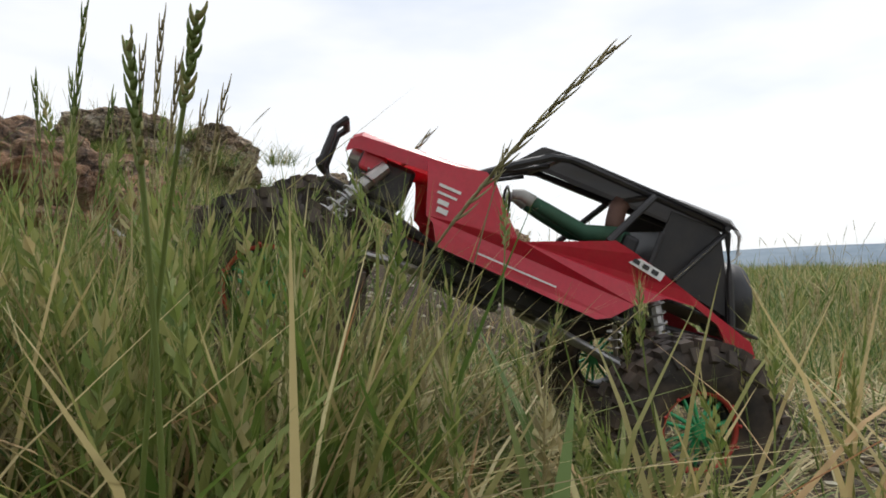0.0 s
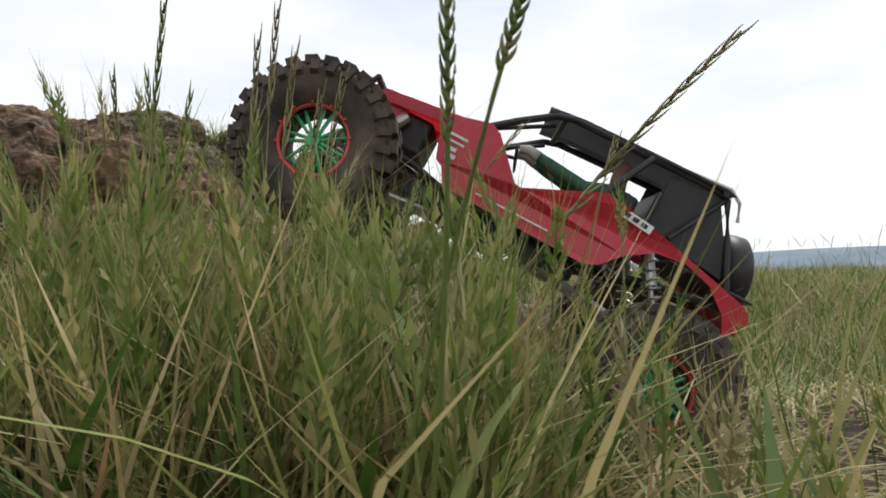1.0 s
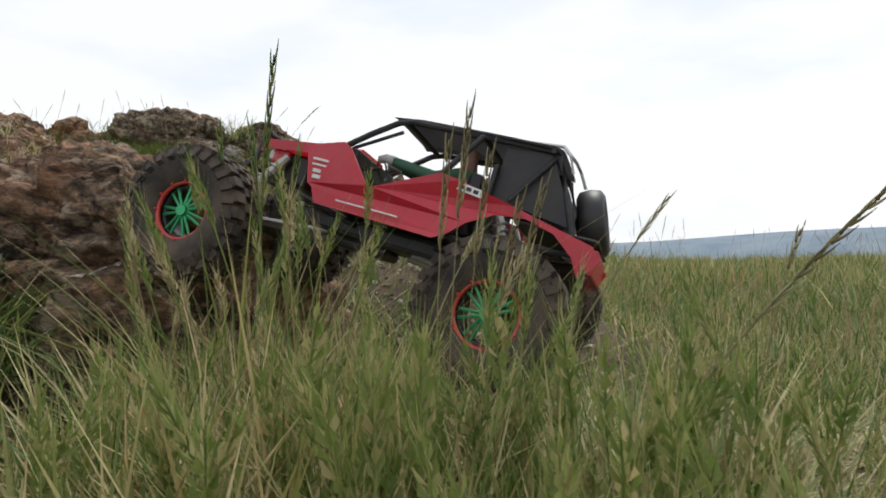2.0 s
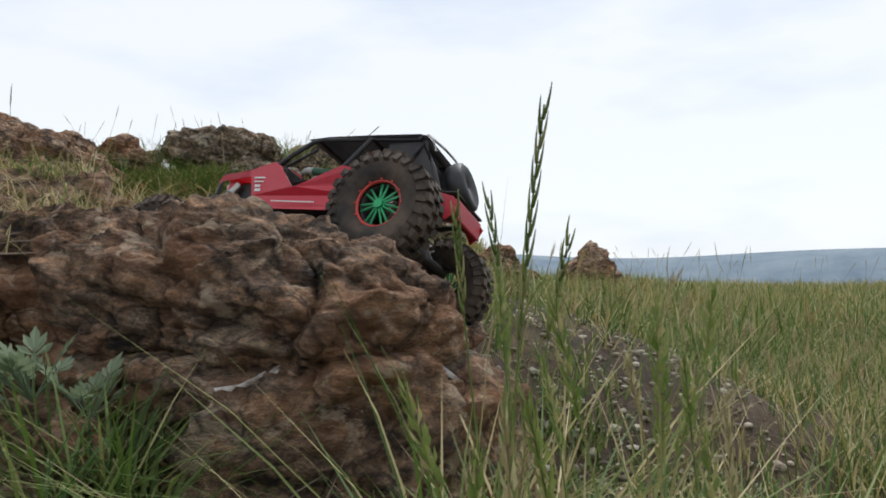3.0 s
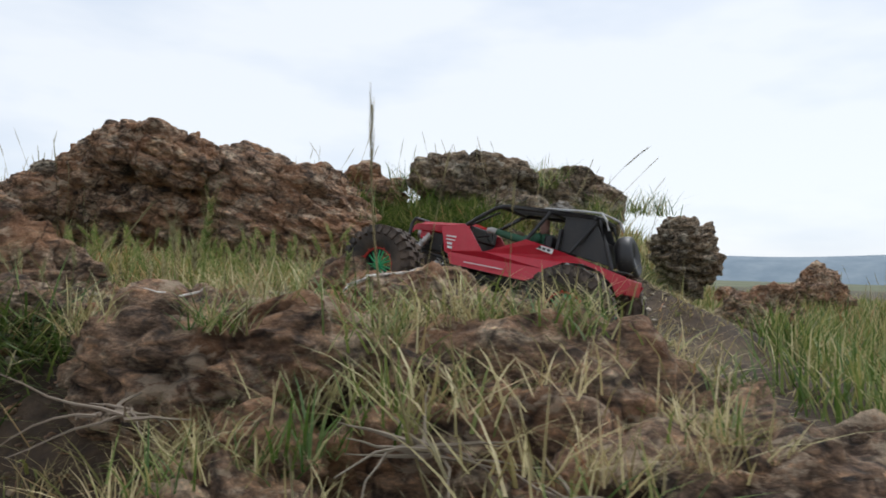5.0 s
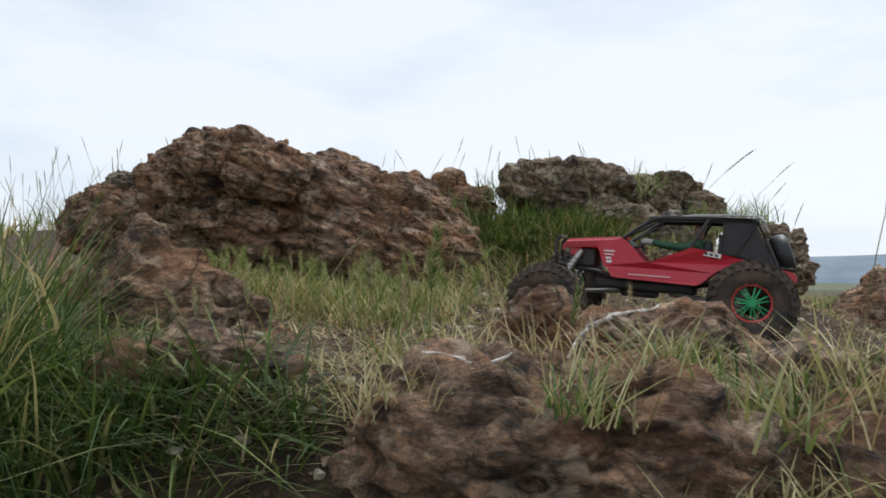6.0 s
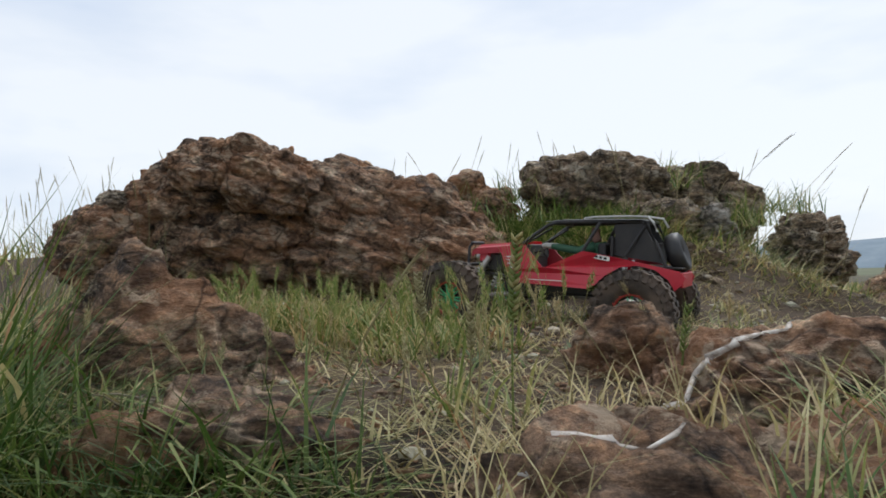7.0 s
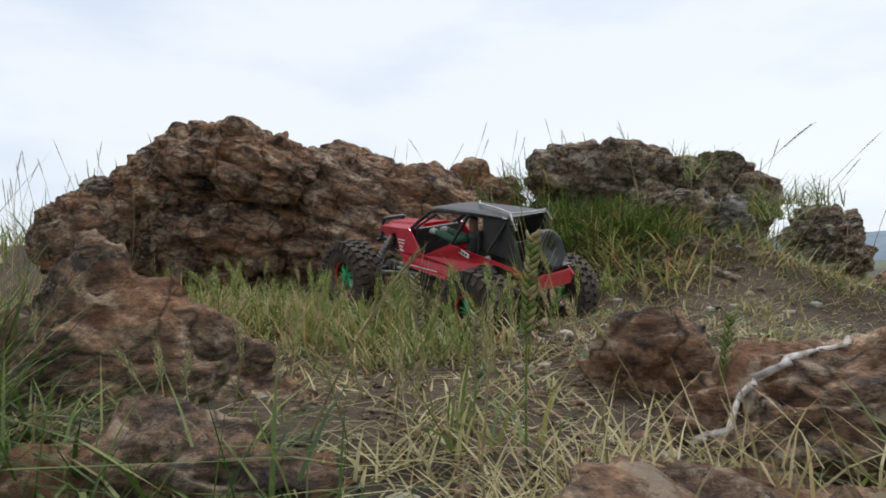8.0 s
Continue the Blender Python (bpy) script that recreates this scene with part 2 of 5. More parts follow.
def height(x, y):
    x, y = np.asarray(x, float), np.asarray(y, float)
    far = np.hypot(x, y)
    field = 0.02 + (0.046 - 0.020 * smoothstep(x, 0.3, 2.0)) * np.clip(y, -3, 7)
    field = field + 0.10 * smoothstep(x, -0.15, 0.15) * (1 - smoothstep(x, 1.2, 2.6)) * (1 - smoothstep(y, 0.5, 1.0))
    shelf = 0.48 + 0.13 * smoothstep(-x, 0.5, 1.35) + 0.04 * smoothstep(y, 1.0, 1.7) + 0.24 * smoothstep(y, 1.75, 2.8)
    shelf = shelf - 0.34 * smoothstep(0.84 - y, 0.0, 0.55)
    s = smoothstep(-x, -0.10 - 0.95 * smoothstep(y, 0.65, 1.5) + 1.35 * smoothstep(y, 1.7, 2.6), 0.60 + 0.6 * smoothstep(y, 1.8, 2.8))
    near = field * (1 - s) + shelf * s + 0.012 * wave(x, y, 5.0, 0.4) + 0.004 * wave(x, y, 19.0, 1.1)
    # the hilltop rounds off into a wide valley
    brow = smoothstep(far, 8, 12)
    fall = -6 * smoothstep(far, 9, 260) - 6 * smoothstep(far, 260, 1500)
    return near * (1 - brow) + (0.3 + fall) * brow


def ground():
    u = np.linspace(-1, 1, 321)
    axis = np.sign(u) * (2.2 * np.abs(u) + 2600 * np.abs(u) ** 9)
    X, Y = np.meshgrid(axis - 0.5, axis + 1.0)
    n = len(u)
    v = np.stack([X.ravel(), Y.ravel(), height(X, Y).ravel()], 1)
    i = (np.arange(n - 1)[:, None] * n + np.arange(n - 1)).ravel()
    q = np.stack([i, i + 1, i + n + 1, i + n], 1)
    ob = new("ground", mesh_of("ground", v, [q], SOIL, True))
    tagged(ob, "brown stony hilltop soil falling away to a wide valley", "ground", kind="structure")


ground()


def hills(name, dist, top, seed, a0, a1, label):
    rnd = np.random.RandomState(seed)
    az = np.radians(np.linspace(a0, a1, 160))
    prof = np.zeros(160)
    for k in range(1, 9):
        prof += rnd.uniform(-1, 1) / k * np.sin(np.linspace(0, 1, 160) * k * 5.1 + rnd.uniform(0, 6))
    prof = top * (0.72 + 0.34 * prof)
    v, rows = [], []
    for r, f in ((dist, 0.0), (dist * 1.06, 0.6), (dist * 1.15, 1.0), (dist * 1.5, 0.2)):
        v.append(np.stack([np.sin(az) * r, np.cos(az) * r, -14 + (prof + 14) * f], 1))
    n = 160
    i = (np.arange(3)[:, None] * n + np.arange(n - 1)).ravel()
    q = np.stack([i, i + 1, i + n + 1, i + n], 1)
    tagged(new(name, mesh_of(name, np.concatenate(v), [q], HAZE_TINTED_HILL, True)), label, "hills", kind="structure")


hills("backdrop_hills", 1500, 92, 4, -75, 75, "low blue hills along the far side of the valley, haze painted into their colour")


# ---------------- rocks ----------------
def tip_of(q, off):
    return Vector((noise.noise(q * 3 + off), noise.noise(q * 3 - off), noise.noise(q * 3 + off * 2)))


def rock(name, at, radii, turn=0.0, seed=1, sub=5, boxy=2.6, rough=0.16, strata=0.05, tilt=(0, 0), material=None, label="", group="", grit=1.0):
    bm = bmesh.new()
    bmesh.ops.create_icosphere(bm, subdivisions=sub, radius=1)
    off = Vector((seed * 7.3, seed * 3.1, seed * 5.7))
    rmean = (radii[0] * radii[1] * radii[2]) ** (1 / 3)
    block = min(0.75 * rmean, 0.15)
    cleave = 0.6 + 0.4 * grit
    chunk = (1.0 + 4 * max(0.0, rough - 0.12)) * grit
    for v in bm.verts:
        d = v.co.normalized()
        k = (abs(d.x) ** boxy + abs(d.y) ** boxy + abs(d.z) ** boxy) ** (-1 / boxy)
        p = Vector((d.x * k * radii[0], d.y * k * radii[1], d.z * k * radii[2]))
        q = p / rmean
        low = noise.noise(q * 1.1 + off)
        warp = q + 0.22 * Vector((noise.noise(q * 2 + off), noise.noise(q * 2 - off), low))
        facet = cleft = 0.0
        for size, gain in ((block * 1.25, 0.27), (block * 0.5, 0.20), (block * 0.2, 0.13)):
            w = Vector((warp.x, warp.y, warp.z * 1.5)) * (rmean / size) + off
            near, cells = noise.voronoi(w)
            c = cells[0]
            if size > block * 0.4:
                cleft += size * math.exp(-(near[1] - near[0]) / 0.09)
            tip = Vector((noise.noise(c * 3.1), noise.noise(c * 3.1 + off), noise.noise(c * 2.3 - off)))
            facet += size * gain * (0.9 * noise.noise(c * 1.9 + off) + 1.2 * (w - c).dot(tip))
        ridge = 1 - 2 * abs(noise.noise(warp * (0.55 * rmean / block) + off * 1.3))
        fine = noise.fractal(p / (block * 0.30) + off, 0.8, 2.1, 4)
        bed = Vector((p.x, p.y, p.z * 2.6 + 0.35 * p.x)) / (block * 0.75) + off * 0.7 + 0.5 * tip_of(q, off)
        ledge = 0.55 - abs(noise.noise(bed)) * 2.2
        lump = noise.noise(p / (block * 0.55) - off) ** 2
        lay = (q.z + 0.35 * low + 0.2 * q.x) * 3.4
        step = (lay - math.floor(lay)) ** 2.2
        g = rmean * (rough * 1.3 * low + strata * (0.5 - step) * 1.2) + facet * chunk + block * (0.11 * ridge + 0.06 * fine + 0.13 * ledge + 0.16 * lump) - 0.13 * cleft * cleave
        v.co = p + d * g
    me = bpy.data.meshes.new(name)
    for f in bm.faces:
        f.smooth = sub >= 5
    bm.to_mesh(me); bm.free()
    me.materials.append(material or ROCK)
    ob = new(name, me)
    ob.matrix_basis = pose(*at, tilt[0], tilt[1], turn)
    return tagged(ob, label or "rough brown weathered rock bedded in the soil", "rock", group)


from mathutils.bvhtree import BVHTree

BOULDER = "large rust-brown boulder with a sloping pitted face in grass"
rock("boulder", (-0.44, 0.81, 0.185), (0.38, 0.29, 0.36), -12, 3, 7, 2.7, 0.10, 0.02, (0, 5), label=BOULDER)
rock("boulder", (-0.30, 0.60, 0.405), (0.225, 0.14, 0.145), -12, 4, 7, 2.5, 0.10, 0.02, (0, 5), label="rust-brown brow of the large boulder")
rock("rock", (-0.66, 0.52, 0.44), (0.10, 0.07, 0.075), 25, 61, 5, 2.2, 0.2, 0.05, label="rough brown lump of rock with dead twigs")
rock("rock", (-0.93, 0.56, 0.43), (0.12, 0.08, 0.09), -15, 62, 5, 2.2, 0.2, 0.05, label="rough brown rock on the slope")
LEDGE = rock("boulder", (-0.15, 0.64, 0.20), (0.19, 0.15, 0.20), 24, 8, 6, 2.4, 0.14, 0.03, (0, 8), label="low brown ledge of rock with a pale edge", grit=0.4)
rock("boulder", (-0.78, 0.83, 0.315), (0.27, 0.22, 0.265), -8, 11, 6, 2.6, 0.14, 0.04, label="brown boulder with dry tufts joined to a larger one")
rock("rock", (-0.85, 0.91, 0.53), (0.11, 0.09, 0.11), 15, 21, 5, label="rounded brown rock with pale top at the edge of the shelf")
rock("rock", (-0.58, 0.66, 0.46), (0.13, 0.10, 0.10), 15, 22, 5, label="rounded brown hump of rock among dry twigs")
rock("rock", (-1.755, 0.965, 0.585), (0.25, 0.15, 0.185), 20, 5, 6, 1.15, 0.03, 0.02, label="pointed rust-brown rock standing out of dry grass", grit=0.6)
VEINED = rock("rock", (-1.05, 1.13, 0.585), (0.155, 0.11, 0.095), 20, 13, 6, 2.0, 0.13, 0.02, label="brown rock crossed by a white quartz vein", grit=0.4)
rock("rock", (-1.21, 1.22, 0.605), (0.075, 0.06, 0.085), 0, 14, 5, 1.8, 0.13, 0.02, label="small brown rock beside the veined rock")
BROAD = rock("rock", (-1.09, 0.76, 0.56), (0.185, 0.12, 0.09), 20, 17, 6, 2.0, 0.12, 0.02, label="broad low rust-brown rock with pale seams", grit=0.4)
rock("rock", (-0.97, 0.63, 0.48), (0.07, 0.06, 0.07), 35, 19, 5, 2.2, 0.13, 0.02, label="rounded rust-brown rock with pale seams")
rock("rock", (-0.84, 0.70, 0.48), (0.09, 0.07, 0.08), 5, 23, 5, 2.2, 0.13, 0.02, label="rounded pale-seamed brown rock at the shelf's edge")
rock("rock", (-1.50, 0.80, 0.585), (0.12, 0.07, 0.06), 15, 25, 5, 2.2, 0.15, 0.05, label="low rust-stained brown rock under hanging grass")
OUT = "jagged dark-brown outcrop on the skyline"
rock("outcrop", (-2.40, 2.10, 0.89), (0.33, 0.23, 0.20), 21, 31, 6, 2.2, 0.10, 0.05, (0, 6), label=OUT, grit=0.6)
rock("outcrop", (-2.35, 1.96, 1.03), (0.22, 0.18, 0.11), 21, 32, 6, 2.3, 0.08, 0.04, (0, 10), label="rounded brown crown of the outcrop", grit=0.6)
rock("outcrop", (-2.57, 1.92, 0.98), (0.14, 0.12, 0.105), 10, 34, 5, 2.1, 0.12, 0.04, label="small brown knob on the outcrop", grit=0.6)
rock("outcrop", (-2.73, 1.86, 0.955), (0.08, 0.07, 0.06), 30, 36, 5, 2.1, 0.12, 0.04, material=ROCK_PALE, label="small pale knob on the outcrop", grit=0.6)
rock("outcrop", (-2.09, 2.24, 0.88), (0.38, 0.23, 0.18), 21, 33, 6, 2.3, 0.10, 0.06, (0, 15), label=OUT, grit=0.6)
rock("outcrop", (-1.93, 2.12, 0.775), (0.34, 0.17, 0.10), 25, 35, 6, 2.4, 0.14, 0.12, (0, 8), label="low layered ledge of brown rock below the outcrop", grit=0.7)
rock("outcrop", (-2.76, 1.87, 0.84), (0.19, 0.17, 0.13), 10, 37, 5, 2.0, 0.14, 0.06, label="broken brown rock at the end of the outcrop", grit=0.7)
rock("outcrop", (-1.93, 2.68, 0.97), (0.17, 0.13, 0.11), 0, 39, 5, 2.0, 0.18, 0.06, label="small jagged brown rocks on the skyline")
rock("boulder", (-1.50, 2.80, 1.0), (0.235, 0.18, 0.16), 18, 41, 6, 2.7, 0.13, 0.03, material=ROCK_PALE, label="flat-topped lichened boulder on a grassy bank")
rock("boulder", (-1.19, 3.14, 0.955), (0.23, 0.19, 0.18), 5, 43, 6, 2.3, 0.12, 0.02, (0, 8), material=ROCK_PALE, label="rounded pale lichened boulder on a grassy bank")
rock("rock", (-0.69, 3.84, 0.78), (0.18, 0.16, 0.20), 0, 45, 6, 1.7, 0.20, 0.05, material=ROCK_PALE, label="upright lichened rock in grass")
rock("rock", (-1.10, 2.62, 0.86), (0.055, 0.05, 0.07), 20, 47, 5, 1.9, 0.15, 0.02, material=ROCK_GREY, label="pale block of stone on the grassy bank")
rock("rock", (-1.30, 2.60, 0.86), (0.13, 0.09, 0.09), 20, 48, 5, 2.2, 0.26, 0.08, material=ROCK_PALE, label="broken layered rock below the bank")
rock("rock", (-1.23, 2.34, 0.74), (0.12, 0.08, 0.07), 20, 49, 5, 2.2, 0.28, 0.08, material=ROCK_PALE, label="broken pale rubble at the foot of the bank")
rock("rock", (0.30, 6.75, 0.50), (0.30, 0.26, 0.33), 0, 51, 5, 1.15, 0.14, 0.03, label="rust-brown rock standing in the grass field")
rock("rock", (-0.35, 6.6, 0.42), (0.2, 0.2, 0.12), 0, 53, 4, 2.2, 0.17, 0.06, label="low brown rock in the grass field")
rock("rock", (-0.35, 3.7, 0.50), (0.18, 0.12, 0.12), 0, 55, 4, 2.2, 0.17, 0.06, label="low dark rock in grass beside the bank")


def seam(host, pts, width, label, seed):
    """A ragged quartz seam that follows the skin of a rock near a line of places."""
    r = random.Random(seed)
    tree = BVHTree.FromPolygons([host.matrix_basis @ v.co for v in host.data.vertices], [tuple(p.vertices) for p in host.data.polygons])
    pts = [Vector(p) for p in pts]
    line = [a.lerp(b, k / 7) for a, b in zip(pts, pts[1:]) for k in range(7)] + [pts[-1]]
    bm = bmesh.new()
    prev = None
    for i, p in enumerate(line):
        q = p + Vector((r.uniform(-1, 1), r.uniform(-1, 1), r.uniform(-1, 1))) * width * 0.35
        at, nor, _, _ = tree.find_nearest(q)
        way = (line[min(i + 1, len(line) - 1)] - line[max(i - 1, 0)]).normalized()
        side = way.cross(nor).normalized() * width * 0.5 * r.uniform(0.55, 1.25)
        row = []
        for c, lift in ((-1, -0.2), (-0.7, 0.05), (0, 0.10), (0.7, 0.05), (1, -0.2)):
            g, n2, _, _ = tree.find_nearest(at + side * c)
            row.append(bm.verts.new(g + n2 * width * (lift + r.uniform(-0.06, 0.06))))
        if prev:
            for k in range(4):
                bm.faces.new((prev[k], prev[k + 1], row[k + 1], row[k]))
        prev = row
    bmesh.ops.solidify(bm, geom=bm.faces[:], thickness=0.001)
    me = bpy.data.meshes.new("quartz_vein")
    for f in bm.faces:
        f.smooth = True
    bm.to_mesh(me); bm.free(); me.materials.append(QUARTZ)
    ob = new("quartz_vein", me)
    ob.parent = host
    ob.matrix_parent_inverse = host.matrix_basis.inverted()
    return tagged(ob, label)


seam(VEINED, [(-1.04, 1.13, 0.70), (-1.085, 1.06, 0.69), (-1.12, 1.04, 0.66), (-1.155, 1.035, 0.62), (-1.18, 1.035, 0.58)], 0.012, "white quartz vein", 1)
seam(BROAD, [(-1.13, 0.73, 0.67), (-1.18, 0.71, 0.65), (-1.22, 0.70, 0.62), (-1.25, 0.69, 0.58)], 0.006, "white quartz vein", 2)
rock("rock", (-0.385, 0.375, 0.235), (0.09, 0.055, 0.125), 10, 64, 5, 2.3, 0.12, 0.03, label="small dark rock under leafy weeds")
FOOT = rock("boulder", (-0.145, 0.525, 0.275), (0.165, 0.08, 0.13), 42, 63, 6, 2.3, 0.12, 0.03, (0, 4), label="low brown foot of the boulder with a pale crest", grit=0.4)
seam(FOOT, [(-0.25, 0.42, 0.38), (-0.19, 0.46, 0.395), (-0.14, 0.50, 0.40), (-0.09, 0.545, 0.40), (-0.04, 0.59, 0.38)], 0.017, "pale crest along the foot of the boulder", 4)
seam(LEDGE, [(-0.26, 0.52, 0.375), (-0.18, 0.55, 0.395), (-0.127, 0.57, 0.413), (-0.08, 0.61, 0.40), (-0.02, 0.65, 0.39)], 0.015, "pale seam along the ledge", 3)


def pebbles(name, n, x0, x1, y0, y1, s0, s1, material, label, seed, lift=0.3):
    r = rng0(seed)
    ico = bmesh.new(); bmesh.ops.create_icosphere(ico, subdivisions=1, radius=1)
    unit = np.array([v.co for v in ico.verts]); tri = np.array([[v.index for v in f.verts] for f in ico.faces]); ico.free()
    xy = np.c_[r.uniform(x0, x1, n), r.uniform(y0, y1, n)]
    c = np.c_[xy, height(xy[:, 0], xy[:, 1])]
    s = r.uniform(s0, s1, n) * r.uniform(0.6, 1.4, n)
    sc = np.stack([s, s * r.uniform(0.5, 1, n), s * r.uniform(0.3, 0.7, n)], 1)
    a = r.uniform(0, math.tau, n)
    v = unit[None] * sc[:, None] * (1 + r.uniform(-0.22, 0.22, (n, len(unit), 1)))
    x, y = v[..., 0].copy(), v[..., 1].copy()
    v[..., 0], v[..., 1] = x * np.cos(a)[:, None] - y * np.sin(a)[:, None], x * np.sin(a)[:, None] + y * np.cos(a)[:, None]
    v += c[:, None] + np.array([0, 0, lift * s0])
    f = (tri[None] + (np.arange(n) * len(unit))[:, None, None]).reshape(-1, 3)
    tagged(new(name, mesh_of(name, v.reshape(-1, 3), [f], material)), label, "stones", kind="stuff")


def rng0(seed):
    return np.random.RandomState(seed)


STONES = leaf_material("chips", [(0.0, (0.10, 0.075, 0.055)), (0.5, (0.30, 0.25, 0.20)), (1.0, (0.62, 0.58, 0.52))])
pebbles("gravel", 520, -0.12, 0.50, 1.05, 1.75, 0.004, 0.012, STONES, "pale stone chips on the worn track", 3)
pebbles("track_gravel", 900, 0.75, 1.9, -0.1, 1.2, 0.004, 0.012, STONES, "small pale stone chips on the worn track", 4)
pebbles("shelf_stones", 700, -2.3, -0.7, 0.6, 2.6, 0.003, 0.014, STONES, "scattered pale chips of stone on the shelf", 5)
pebbles("soil_clods", 1600, -1.9, -0.7, 0.5, 1.6, 0.003, 0.009, ROCK, "small brown clods and chips of rock on the soil", 7)
pebbles("boulder_chips", 420, 0.02, 0.42, 0.62, 1.15, 0.004, 0.013, STONES, "pale flat chips of stone beside the boulder", 8)
pebbles("bank_rubble", 60, -1.40, -1.05, 2.15, 2.7, 0.010, 0.03, ROCK_PALE, "pale rubble strewn at the foot of the bank", 6)


# ---------------- grass ----------------
def rng(seed):
    return np.random.RandomState(seed)


def ribbons(base, h, w, az, lean, curl, seg=3):
    """Tapered blades: base (N, 3), height, width, the way they lean, how far and how much they droop."""
    n = len(base)
    side = np.stack([-np.sin(az), np.cos(az), np.zeros(n)], 1)
    out = np.stack([np.cos(az), np.sin(az), np.zeros(n)], 1)
    verts, per = [], 2 * seg + 1
    for k in range(seg + 1):
        t = k / seg
        c = base + out * (h * (lean * t + curl * t * t))[:, None]
        c[:, 2] += h * (t - 0.42 * np.abs(curl) * t * t - 0.25 * lean * t)
        if k < seg:
            ww = (w * (1 - 0.75 * t ** 1.4))[:, None] * 0.5
            verts += [c - side * ww, c + side * ww]
        else:
            verts.append(c)
    V = np.stack(verts, 1).reshape(-1, 3)
    s = np.arange(n)[:, None] * per
    quads = np.concatenate([s + np.array([2 * k, 2 * k + 1, 2 * k + 3, 2 * k + 2]) for k in range(seg - 1)])
    tris = s + np.array([2 * seg - 2, 2 * seg - 1, 2 * seg])
    return V, quads, tris


def grass(name, xy, h, w, lean, curl, material, label, seed, stray=0.3):
    r = rng(seed)
    n = len(xy)
    base = np.c_[xy, height(xy[:, 0], xy[:, 1]) - 0.006]
    hh = h * r.uniform(0.45, 1.25, n)
    V, q, t = ribbons(base, hh, w * r.uniform(0.6, 1.4, n), r.uniform(0, math.tau, n), lean * r.uniform(0.1, 1.6, n), curl * r.uniform(0, 1.5, n))
    return tagged(new(name, mesh_of(name, V, [q, t], material)), label, "grass", kind="stuff")


def clumped(n, x0, x1, y0, y1, seed, clump=0.05, per=14, keep=None):
    r = rng(seed)
    m = max(1, n // per)
    c = np.c_[r.uniform(x0, x1, m), r.uniform(y0, y1, m)]
    p = np.repeat(c, per, 0) + r.normal(0, clump, (m * per, 2)) * r.uniform(0.3, 1.2, (m, 1)).repeat(per, 0)
    return p if keep is None else p[keep(p[:, 0], p[:, 1])]


def off_boulder(x, y):
    return ((x + 0.42) / 0.50) ** 2 + ((y - 0.78) / 0.33) ** 2 > 1


def spikes(feet, tips, ear_len, ear_r, awn, seed, bend=0.12):
    """Stems that bend to an ear of overlapping grains with awns. Arrays N x 3."""
    r = rng(seed)
    n = len(feet)
    axis = tips - feet
    L = np.linalg.norm(axis, axis=1, keepdims=True)
    d = axis / L
    side = np.cross(d, np.array([0, 0, 1.0])); side /= np.linalg.norm(side, axis=1, keepdims=True) + 1e-9
    other = np.cross(d, side)
    sag = side * r.uniform(-bend, bend, (n, 1)) * L + other * r.uniform(-bend, bend, (n, 1)) * L
    V, Q, T, at = [], [], [], 0
    steps = 6
    for k in range(steps + 1):
        t = k / steps
        c = feet + axis * t + sag * (t * (1 - t) * 2)
        rad = 0.0011 * (1 - 0.5 * t)
        for a in range(3):
            ang = a * math.tau / 3
            V.append(c + rad * (side * math.cos(ang) + other * math.sin(ang)))
    per = 3 * (steps + 1)
    S = np.stack(V, 1).reshape(-1, 3)
    s = np.arange(n)[:, None] * per
    for k in range(steps):
        for a in range(3):
            Q.append(s + np.array([3 * k + a, 3 * k + (a + 1) % 3, 3 * k + 3 + (a + 1) % 3, 3 * k + 3 + a]))
    verts, at = [S], len(S)
    grains = 22
    end_d = (axis - sag * 2); end_d = end_d / np.linalg.norm(end_d, axis=1, keepdims=True)
    for g in range(grains):
        t = g / grains
        c = tips - end_d * (ear_len * (1 - t))[:, None]
        ang = g * 2.4
        o = side * math.cos(ang) + other * math.sin(ang)
        b = np.cross(end_d, o)
        swell = (ear_r * (0.55 + 0.9 * math.sin(math.pi * min(1, t * 0.9 + 0.12))))[:, None]
        gl = (ear_len * 0.20)[:, None]
        p0, p1 = c, c + end_d * gl + o * swell
        mid = (p0 + p1) / 2 + o * swell * 0.4
        tip = p1 + (end_d * 0.85 + o * 0.35) * (awn * r.uniform(0.6, 1.2, n))[:, None]
        wv = swell * 0.45
        verts.append(np.stack([p0, mid - b * wv, mid + b * wv, p1, p1 - b * 0.00025, p1 + b * 0.00025, tip], 1).reshape(-1, 3))
        s = at + np.arange(n)[:, None] * 7
        Q.append(s + np.array([0, 1, 3, 2])); T.append(s + np.array([4, 5, 6]))
        at += 7 * n
    return np.concatenate(verts), np.concatenate(Q), np.concatenate(T)


